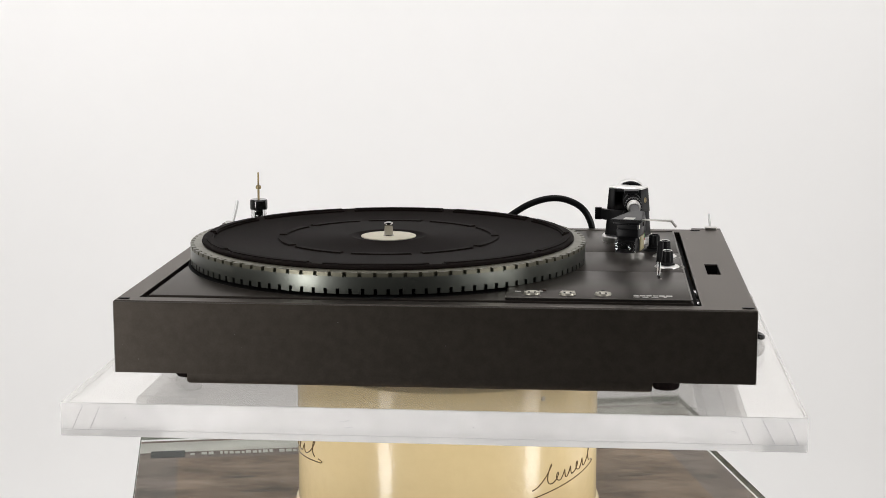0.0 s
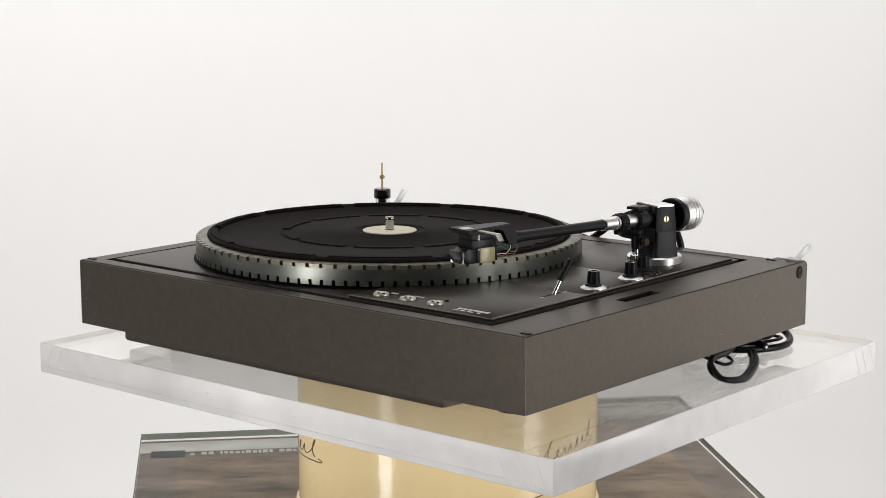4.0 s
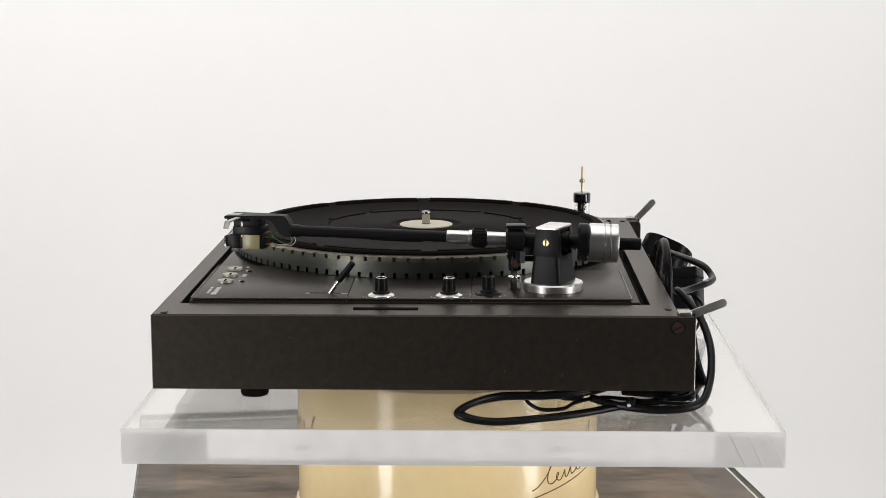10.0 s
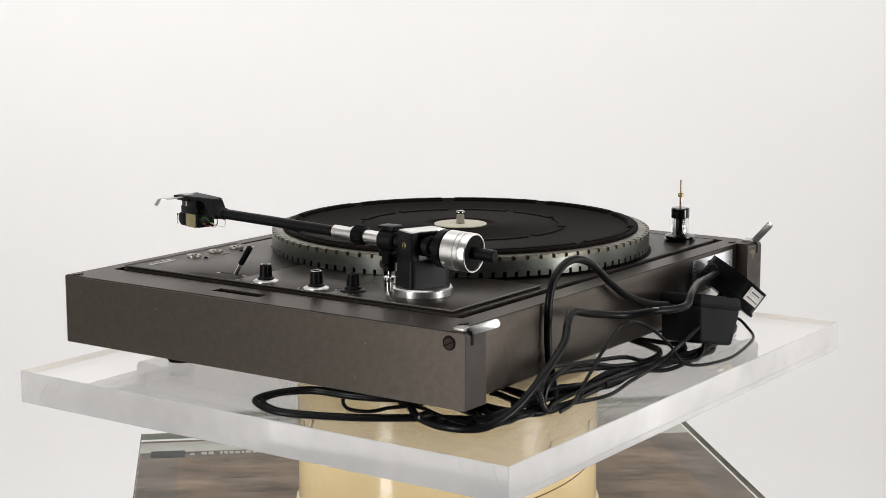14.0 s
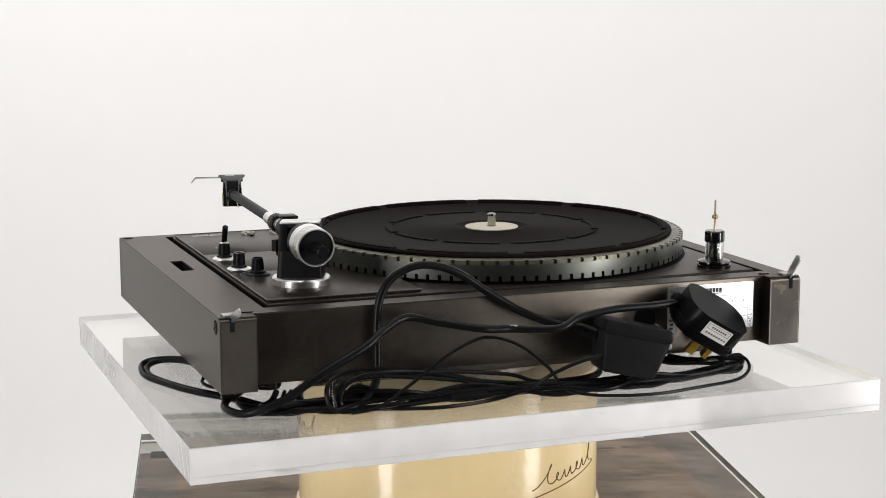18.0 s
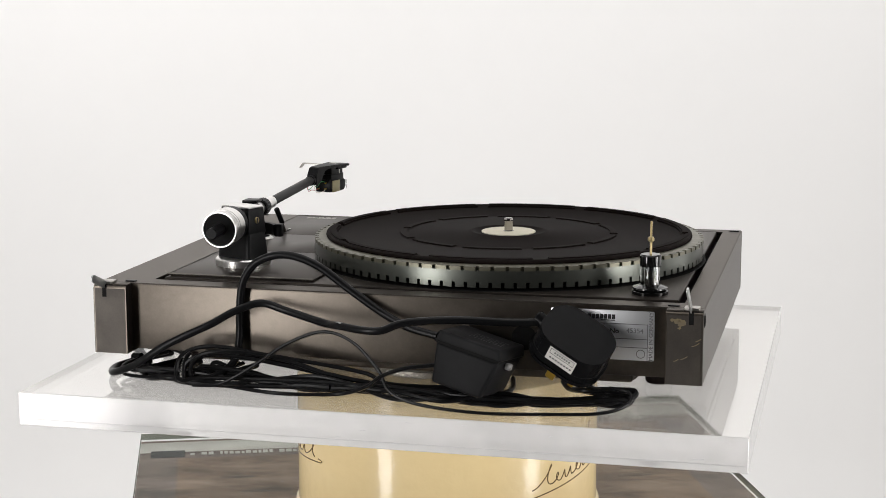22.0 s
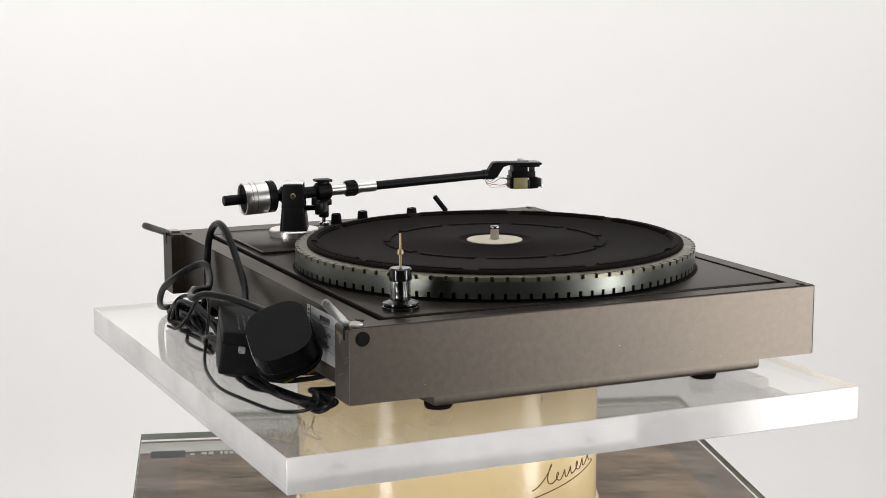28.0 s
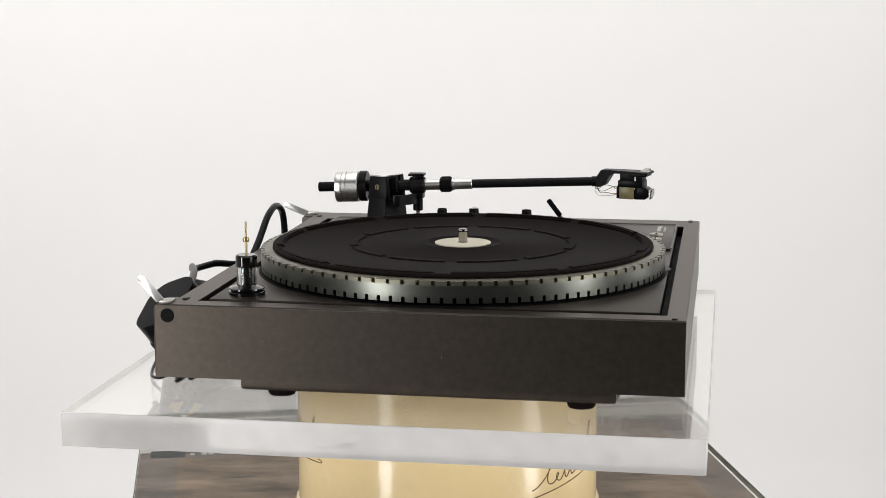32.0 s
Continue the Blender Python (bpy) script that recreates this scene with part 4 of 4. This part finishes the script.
for cx, cz, rx, rz in ((-0.1968, 0.0592, 0.0030, 0.0032), (-0.1935, 0.0606, 0.0030, 0.0018), (-0.1912, 0.0612, 0.0022, 0.0012), (-0.1955, 0.0560, 0.0014, 0.0010)):
    prism([(cx + rx * k * math.cos(a), cz + rz * k * math.sin(a)) for a, k in ((2 * math.pi * n / 11, random.uniform(0.55, 1.1)) for n in range(11))], -Y1 - 0.0003, -Y1 + 0.0003, POST, bm=bm)
part("glue_stain", bm, OCHRE, left_panel, "ochre glue stain")
bm = bmesh.new()
for cx, cz, w in ((-0.2035, 0.0440, 0.0050), (-0.2060, 0.0475, 0.0035), (-0.1965, 0.0350, 0.0045), (-0.1920, 0.0335, 0.0030)):
    tube([(cx, Y1 + 0.00012, cz), (cx - w * 0.5, Y1 + 0.00012, cz + w * 0.18), (cx - w, Y1 + 0.00012, cz + w * 0.5)], 0.00028, 4, 5, bm=bm)
part("scratches", bm, OCHRE, left_panel, "ochre scuff marks")

BACK = Matrix(((-1, 0, 0, 0), (0, 0, 1, 0.1545), (0, 1, 0, 0), (0, 0, 0, 1)))   # u to the viewer's right, v up, w outwards


label = part("rating_label", prism(rounded(0.1083, 0.1780, 0.0305, 0.0640, 0.001), 0, 0.0005, BACK, bevel=0.0001), LABEL_PAPER, player, "silver-white rating label")
part("label_print", bars([(0.1334 + 0.0027 * i, 0.1355 + 0.0027 * i, 0.0580, 0.0611) for i in range(7)] + [(0.1420, 0.1516, 0.0569, 0.0575)], 0.0005, 0.0007, BACK), INK, label, "maker's mark as black bars")
part("label_print", bars([(0.1150, 0.1735, 0.0548, 0.0552), (0.1150, 0.1735, 0.0448, 0.0452), (0.1150, 0.1735, 0.0390, 0.0394), (0.1732, 0.1736, 0.0305, 0.0552), (0.1440, 0.1444, 0.0390, 0.0552), (0.1150, 0.1154, 0.0305, 0.0640)], 0.0005, 0.0007, BACK), GREY_INK, label, "thin ruled lines")
part("label_print", words("S.-No", 0.0046, BACK @ at(0.1490, 0.0500, 0.0006)), INK, label, "printed lettering")
part("label_print", words("45354", 0.0046, BACK @ at(0.1650, 0.0505, 0.0006)), GREY_INK, label, "typed number")
part("label_print", words("mA", 0.0040, BACK @ at(0.1480, 0.0421, 0.0006)), INK, label, "printed lettering")
part("label_print", bars([(0.1095 + 0.0007 * (i % 2), 0.1125 + 0.0003 * (i % 3), 0.0330 + 0.0030 * i, 0.0346 + 0.0030 * i) for i in range(10)], 0.0005, 0.0007, BACK), GREY_INK, label, "unreadable upright print as bars")
part("label_print", words("MADE IN GERMANY", 0.0037, BACK @ at(0.1758, 0.0472, 0.0006) @ Matrix.Rotation(radians(90), 4, "Z")), GREY_INK, label, "small vertical lettering")
random.seed(31)
bm = bmesh.new()
for k in range(26):
    x, y, z = random.uniform(X0, X1), random.uniform(Y0, Y1), random.uniform(ZB + 0.004, ZT - 0.006)
    r = random.uniform(0.00010, 0.00022)
    m = (at(x, Y0, z) @ Matrix.Rotation(radians(90), 4, "X"), at(X1, y, z) @ Matrix.Rotation(radians(90), 4, "Y"),
         at(X0, y, z) @ Matrix.Rotation(radians(-90), 4, "Y"), at(X1 - 0.005 - 0.026 * random.random(), y, ZT), at(x, Y0 + 0.002 + 0.008 * random.random(), ZT))[k % 5]
    lathe([(0, 0), (r, 0), (r * 0.7, 0.00012), (0, 0.00015)], m, 6, bm)
part("dust_specks", bm, WHITE_PRINT, player, "tiny pale dust specks and chips")
part("cable_inlet", lathe([(0, 0), (0.0085, 0), (0.0085, 0.0004), (0.0070, 0.0006), (0, 0.0006)], BACK @ at(0.0900, 0.0420, 0), 32), GROOVE, player, "round black cable inlet")
part("label_mark", lathe([(0.0026, 0.0005), (0.0030, 0.0005), (0.0030, 0.0007), (0.0026, 0.0007)], BACK @ at(0.1690, 0.0350, 0), 24), GREY_INK, label, "round approval mark")

# ---- record cleaner post standing on the deck ----
CX, CY = -0.1695, 0.1120
post = thing("record_cleaner_post", (CX, CY, 0.0682), "black and clear record cleaner post with a thin upright pin", "cleaner post")
part("base", lathe([(0, 0.0682), (0.0124, 0.0682), (0.0125, 0.0702), (0.0110, 0.0712), (0.0122, 0.0718), (0.0120, 0.0728), (0.0085, 0.0740), (0.0066, 0.0745), (0, 0.0745)], at(CX, CY, 0), 48), GLOSS_BLACK, post, "glossy black round base")
part("core", rod((CX, CY, 0.0740), (CX, CY, 0.0875), 0.0038, 28), GLOSS_BLACK, post)
part("clear_sleeve", lathe([(0.0046, 0.0745), (0.0067, 0.0745), (0.0067, 0.0872), (0.0046, 0.0872), (0.0046, 0.0745)], at(CX, CY, 0), 40), CLEAR, post, "clear plastic sleeve")
part("cap", lathe([(0, 0.0872), (0.0072, 0.0872), (0.0074, 0.0880), (0.0074, 0.0945), (0.0066, 0.0955), (0, 0.0955)], at(CX, CY, 0), 40), GLOSS_BLACK, post, "glossy black cap")
pin = part("pin", lathe([(0, 0.0950), (0.0009, 0.0950), (0.0009, 0.1040), (0.0021, 0.1044), (0.0023, 0.1052), (0.0023, 0.1062), (0.0019, 0.1072), (0.0008, 0.1076), (0.0007, 0.1180), (0, 0.1184)], at(CX, CY, 0), 20), BRASS, post, "thin brass pin with a bead")

# ---- cables and plugs behind the player, lying on the clear plate ----
cord = thing("mains_cable", (0.11, 0.17, 0), "thick black mains cord arching over the back edge", "cable")
part("cord", tube([(0.1560, 0.1250, 0.0052), (0.1620, 0.1500, 0.0048), (0.1580, 0.1690, 0.0042), (0.1450, 0.1770, 0.0040), (0.1290, 0.1750, 0.0060), (0.1150, 0.1650, 0.0160), (0.1118, 0.1600, 0.0320), (0.1115, 0.1590, 0.0554), (0.1085, 0.1585, 0.0736), (0.0985, 0.1580, 0.0868),
                   (0.0790, 0.1580, 0.0928), (0.0560, 0.1585, 0.0870), (0.0300, 0.1595, 0.0700), (0.0080, 0.1620, 0.0565), (-0.0130, 0.1680, 0.0480), (-0.0340, 0.1720, 0.0440)], 0.0028, 10, 12), CABLE, cord)
lead = thing("plug_lead", (0.20, 0.16, 0), "thick black cable running from the plinth to the plug", "cable")
part("cord", tube([(0.1880, 0.1000, 0.0050), (0.2030, 0.1180, 0.0036), (0.2120, 0.1450, 0.0034), (0.2040, 0.1690, 0.0050), (0.1830, 0.1790, 0.0140), (0.1560, 0.1830, 0.0310), (0.1265, 0.1800, 0.0453), (0.1100, 0.1730, 0.0545), (0.0930, 0.1670, 0.0598),
                   (0.0730, 0.1690, 0.0555), (0.0430, 0.1790, 0.0505), (0.0280, 0.1940, 0.0525), (0.0100, 0.2020, 0.0522), (-0.0040, 0.2035, 0.0530), (-0.0190, 0.1990, 0.0580), (-0.0500, 0.1880, 0.0590), (-0.0840, 0.1800, 0.0575), (-0.1060, 0.1765, 0.0580)], 0.0027, 10, 12), CABLE, lead)
part("worn_patch", tube([(0.0300, 0.1935, 0.0548), (0.0280, 0.1950, 0.0550), (0.0260, 0.1965, 0.0548)], 0.0010, 4, 6, flat=0.5), CABLE_GREY, lead, "grey worn spot")
flat_cord = thing("twin_flat_cable", (0.22, 0.05, 0), "flat twin black cable looped out beside the plinth", "cable")
for off in (0.0, 0.0036):
    part("strand", tube([(0.1700, 0.1180, 0.0090 + off * 0.4), (0.1960, 0.0980, 0.0110 + off * 0.4), (0.2080, 0.0700, 0.0110 + off * 0.4), (0.2130, 0.0400, 0.0115 + off * 0.4), (0.2250 + off * 0.5, 0.0190, 0.0095 + off * 0.3), (0.2365 + off, 0.0150 - off, 0.0060 + off * 0.2),
                         (0.2400 + off, 0.0330, 0.0030), (0.2300 + off * 0.8, 0.0640, 0.0024), (0.2160 + off, 0.0920, 0.0024), (0.1980 + off, 0.1190, 0.0026), (0.1850 + off, 0.1500, 0.0036), (0.1650, 0.1690 + off, 0.0046), (0.1420, 0.1660 + off, 0.0046), (0.1220, 0.1500 + off, 0.0050), (0.1120, 0.1250, 0.0050)], 0.0021, 8, 10), CABLE, flat_cord)
side_lead = thing("signal_lead", (0.21, 0.13, 0), "thin black signal lead with a small plug", "cable")
part("cord", tube([(0.1700, 0.0700, 0.0090), (0.1980, 0.0560, 0.0080), (0.2090, 0.0640, 0.0030), (0.2060, 0.0800, 0.0022), (0.1950, 0.0900, 0.0040), (0.1900, 0.1080, 0.0060), (0.2010, 0.1330, 0.0066), (0.2040, 0.1520, 0.0060), (0.1960, 0.1680, 0.0040), (0.1740, 0.1720, 0.0036), (0.1500, 0.1690, 0.0040), (0.1350, 0.1500, 0.0050), (0.1300, 0.1250, 0.0050)], 0.0013, 8, 8), CABLE, side_lead)
jack = part("jack", rod((0.2010, 0.1260, 0.0066), (0.2090, 0.1235, 0.0058), 0.0030, 18, 0.0005), BLACK, side_lead, "small black coaxial plug")
part("jack_tip", rod((0.2085, 0.1237, 0.0058), (0.2100, 0.1232, 0.0057), 0.0012, 14), STEEL, jack)

coil = thing("cable_coil", (0.02, 0.19, 0), "loose coil of thin black cables along the plinth's back", "cable coil")
random.seed(21)
for k in range(7):
    r = random.choice((0.0014, 0.0016, 0.0019, 0.0023))
    pts, n = [], 9
    x0, x1 = random.uniform(0.100, 0.190), random.uniform(-0.160, -0.140)
    for i in range(n):
        t = i / (n - 1)
        x = x0 + (x1 - x0) * t
        hump = 0.008 * math.exp(-((x - 0.125) / 0.035) ** 2) + 0.003 * math.exp(-((x - 0.03) / 0.06) ** 2)
        y = 0.1665 + (0.005 + 0.018 / (1 + math.exp(x / 0.015))) * math.sin(math.pi * t) + random.uniform(-0.006, 0.006)
        z = r + abs(random.gauss(0, 0.0032)) + hump * random.uniform(0.2, 1.2)
        pts.append((x, y, z))
    # both ends turn back under the bundle
    pts.append((x1 - 0.008, pts[-1][1] - 0.008, r + 0.004 + 0.0006 * k))
    pts.append((x1 + 0.010, 0.1620, r + 0.006 + 0.0004 * k))
    pts.append((x1 + 0.022, 0.1440, r + 0.004))
    pts.append((x1 + 0.030, 0.1220, 0.0050))
    pts.insert(0, (x0 + 0.006, pts[0][1] - 0.010, r + 0.003))
    pts.insert(0, (x0 - 0.004, 0.1460, r + 0.003))
    pts.insert(0, (x0 - 0.014, 0.1220, 0.0050))
    part("strand", tube(pts, r, 7, 8), CABLE, coil)
for k, (dx, dy, dz) in enumerate(((0.0, 0.0, 0.0), (-0.006, 0.003, 0.003), (0.004, -0.002, 0.005))):
    part("strand", tube([(-0.070, 0.1220, 0.005), (-0.060, 0.1450, 0.004 + 0.4 * dz), (-0.040, 0.1640, 0.005 + 0.4 * dz), (0.000, 0.1720, 0.006 + 0.6 * dz), (0.030 - 2 * dx, 0.169 + dy, 0.010 + dz), (0.085 + dx, 0.170, 0.019 + dz), (0.120 + dx, 0.172 + dy, 0.023 + dz), (0.140 + dx, 0.1735 + dy, 0.020 + dz), (0.1480 + dx, 0.1760, 0.012 + dz), (0.1450 + dx, 0.1790 - dy, 0.0040 + 0.3 * dz), (0.120 + 2 * dx, 0.1790 + dy, 0.0030 + 0.8 * dz), (0.070 - 3 * dx, 0.176 - dy, 0.004 + dz), (0.010, 0.179, 0.006 + 0.5 * dz), (-0.040, 0.176 + dy, 0.004 + 0.5 * dz), (-0.075, 0.166, 0.004 + 0.4 * dz), (-0.080, 0.1450, 0.004), (-0.076, 0.1220, 0.005)], 0.0019 - 0.0002 * k, 7, 8), CABLE, coil)
frayed = smooth_path([(0.1440, 0.1715, 0.0235), (0.146, 0.1722, 0.0215), (0.1475, 0.1748, 0.017), (0.1478, 0.1770, 0.012), (0.1470, 0.1790, 0.006)], 6)
tip = part("frayed_end", tube(frayed, 0.0018, 1, 10, raw=True), CABLE, coil, "black cable end with torn silvery foil")
random.seed(8)
for k in range(2, len(frayed) - 2, 2):
    p, q = frayed[k] + Vector((0.0010, 0.0012, 0.0003)), frayed[k + 1] + Vector((random.uniform(-0.0002, 0.0014), 0.0012, 0.0004))
    part("foil_fleck", tube([p, (p + q) / 2 + Vector((0, 0.0004, 0)), q + Vector((0, 0.0002, random.uniform(-0.0012, 0.0004)))], random.uniform(0.0003, 0.0006), 3, 5, flat=0.5), STEEL, tip, "torn silvery foil")
part("join_sleeve", tube([(0.066, 0.1765, 0.0055), (0.058, 0.1768, 0.0060), (0.048, 0.1775, 0.0060), (0.040, 0.1778, 0.0058)], 0.0030, 5, 12), CABLE, coil, "thicker black cable joint")

wire = thing("earth_wire", (0.06, 0.185, 0), "thin black wire lying along the plate", "wire")
part("strand", tube([(0.2000, 0.1350, 0.0020), (0.1900, 0.1520, 0.0016), (0.1782, 0.1600, 0.0014), (0.1412, 0.1680, 0.0014), (0.1121, 0.1760, 0.0014), (0.0757, 0.1860, 0.0014), (0.0353, 0.1800, 0.0016), (0.0120, 0.1880, 0.0100), (-0.0010, 0.1960, 0.0200), (-0.0180, 0.1990, 0.0270), (-0.0390, 0.1960, 0.0300)], 0.0014, 8, 8), CABLE, wire)
part("strand", tube([(0.1380, 0.1850, 0.0030), (0.1180, 0.1830, 0.0050), (0.0950, 0.1810, 0.0180), (0.0700, 0.1810, 0.0350), (0.0443, 0.1808, 0.0449), (0.0220, 0.1850, 0.0400), (0.0020, 0.1930, 0.0240), (-0.0080, 0.1980, 0.0100), (-0.0300, 0.2030, 0.0040), (-0.0700, 0.2060, 0.0018), (-0.1100, 0.2000, 0.0018), (-0.1460, 0.1900, 0.0018), (-0.1630, 0.1770, 0.0050), (-0.1640, 0.1680, 0.0110), (-0.1500, 0.1640, 0.0130)], 0.0012, 8, 8), CABLE, wire)


def frame_of(origin, u, w):
    """A pose from an origin, its x axis and, nearly, its z axis."""
    u, w = Vector(u).normalized(), Vector(w).normalized()
    v = w.cross(u).normalized()
    w = u.cross(v)
    return Matrix.Translation(origin) @ Matrix((u, v, w)).transposed().to_4x4()


adaptor = thing("power_adaptor", (-0.0578, 0.185, 0.008), "black plastic plug-in power adaptor lying on the cables", "adaptor")
AF = Matrix.Translation((-0.0400, 0.1960, 0.0544)) @ frame_of((0, 0, 0), (-0.9472, 0.2384, -0.2142), (0.2211, 0.9699, 0.1017))   # x along the lid's front edge, y up, z outwards


def slab(outline, back, y0, y1, bevel):
    """A block under the lid's plane: (x at y0 left, right; x at y1 left, right), and its depth."""
    bm = bmesh.new()
    (a, b), (c, d) = outline
    rows = [[bm.verts.new(AF @ Vector((x, y, z))) for x, z in ((p, 0), (q, 0), (q, -back), (p, -back))] for y, p, q in ((y0, a, b), (y1, c, d))]
    bm.faces.new(rows[0]), bm.faces.new(rows[1][::-1])
    for k in range(4):
        bm.faces.new((rows[0][k], rows[1][k], rows[1][(k + 1) % 4], rows[0][(k + 1) % 4]))
    bmesh.ops.bevel(bm, geom=list(bm.edges), offset=bevel, segments=3, affect="EDGES", profile=0.5)
    return bm


abody = part("case", slab(((0.0008, 0.0482), (0.0042, 0.0412)), 0.0385, -0.0080, -0.0356, 0.0026), ADAPTOR, adaptor, "tapered black case")
alid = part("case_lid", slab(((0.0012, 0.0470), (0.0, 0.0490)), 0.0395, 0.0, -0.0078, 0.0014), ADAPTOR, adaptor, "flat black lid with a seam below it")
part("seam", slab(((0.0014, 0.0476), (0.0014, 0.0476)), 0.0380, -0.0070, -0.0088, 0.0002), GROOVE, abody)
bm = bmesh.new()
for j in range(4):
    for k in range(7):
        x0, z0 = 0.0180 + 0.0036 * k, -0.0110 - 0.0040 * j
        w = 0.0028 if (k * 3 + j) % 4 else 0.0016
        bm.faces.new([bm.verts.new(AF @ Vector((x, 0.00025, z))) for x, z in ((x0, z0), (x0 + w, z0), (x0 + w, z0 - 0.0012), (x0, z0 - 0.0012))])
part("case_print", bm, FAINT_INK, alid, "faint grey printed lines")
part("pale_tab", turned(box(0.0480, 0.0520, -0.0135, -0.0095, -0.0160, -0.0115, 0.0006), AF), CABLE_GREY, abody, "small pale moulded tab")
part("strain_relief", rod(tuple(AF @ Vector((-0.0120, -0.0115, -0.0300))), tuple(AF @ Vector((0.0030, -0.0130, -0.0250))), 0.0042, 16, 0.001), BLACK, abody)

plug = thing("mains_plug", (-0.127, 0.178, 0.01), "black three-pin mains plug with a white test sticker", "plug")
PF = frame_of((-0.1275, 0.1790, 0.0440), (-0.829, 0.09, -0.492), (-0.42, 0.45, 0.79))
OUTLINE = rounded(-0.0246, 0.0246, -0.0212, 0.0212, 0.0160, 10)
pbody = part("plug_body", prism(OUTLINE, -0.0085, 0.0110, PF, bevel=0.0058, seg=5), PLUG, plug)
part("base_plate", prism([(x * 1.05, y * 1.06) for x, y in OUTLINE], -0.0100, -0.0076, PF, bevel=0.0006), PLUG, pbody, "flat plug base with a thin flange")
part("cover_line", prism([(x * 1.006, y * 1.006) for x, y in OUTLINE], -0.0032, -0.0027, PF), GROOVE, pbody)
part("cable_grip", rod(tuple(PF @ Vector((-0.0310, 0.003, 0.0005))), tuple(PF @ Vector((-0.0230, 0.002, 0.0005))), 0.0050, 20, 0.001), PLUG, pbody)
sticker = part("test_sticker", prism([(-0.0105, -0.0055), (0.0100, -0.0055), (0.0100, 0.0055), (-0.0105, 0.0055)], 0.0, 0.0003,
                                     PF @ at(0.0010, -0.02135, 0.0030) @ Matrix(((1, 0, 0, 0), (0, 0, -1, 0), (0, 1, 0, 0), (0, 0, 0, 1)))), PAPER, pbody, "white paper test sticker")
part("sticker_print", bars([(-0.0060 + 0.0018 * i, -0.0050 + 0.0018 * i, 0.0018, 0.0032) for i in range(7)] + [(-0.0080 + 0.0022 * i, -0.0068 + 0.0022 * i, -0.0032, -0.0020) for i in range(8)] + [(-0.0092, 0.0088, 0.0044, 0.0046), (-0.0092, 0.0088, 0.0004, 0.0006), (-0.0092, -0.0090, 0.0004, 0.0044), (0.0086, 0.0088, 0.0004, 0.0044)], 0.0003, 0.0005,
                           PF @ at(0.0010, -0.02135, 0.0030) @ Matrix(((1, 0, 0, 0), (0, 0, -1, 0), (0, 1, 0, 0), (0, 0, 0, 1)))), INK, sticker, "unreadable print as bars")
for x, y, hx, hy in ((0.012, -0.006, 0.0020, 0.0032), (-0.002, -0.012, 0.0032, 0.0020), (0.012, 0.010, 0.0020, 0.0032)):
    part("pin", turned(box(x - hx, x + hx, y - hy, y + hy, -0.0240, -0.0095, 0.0005), PF), PIN_GOLD, pbody, "brass pin")


# ---- what turns ----
def motions():
    for ob in (plate, player, post, cord, lead, flat_cord, side_lead, coil, wire, adaptor, plug):
        home = Matrix.Translation(ORIGIN[ob.name])
        walk(ob, [(t, Matrix.Rotation(radians(a), 4, "Z") @ home) for t, a in enumerate(TURN)])


motions()
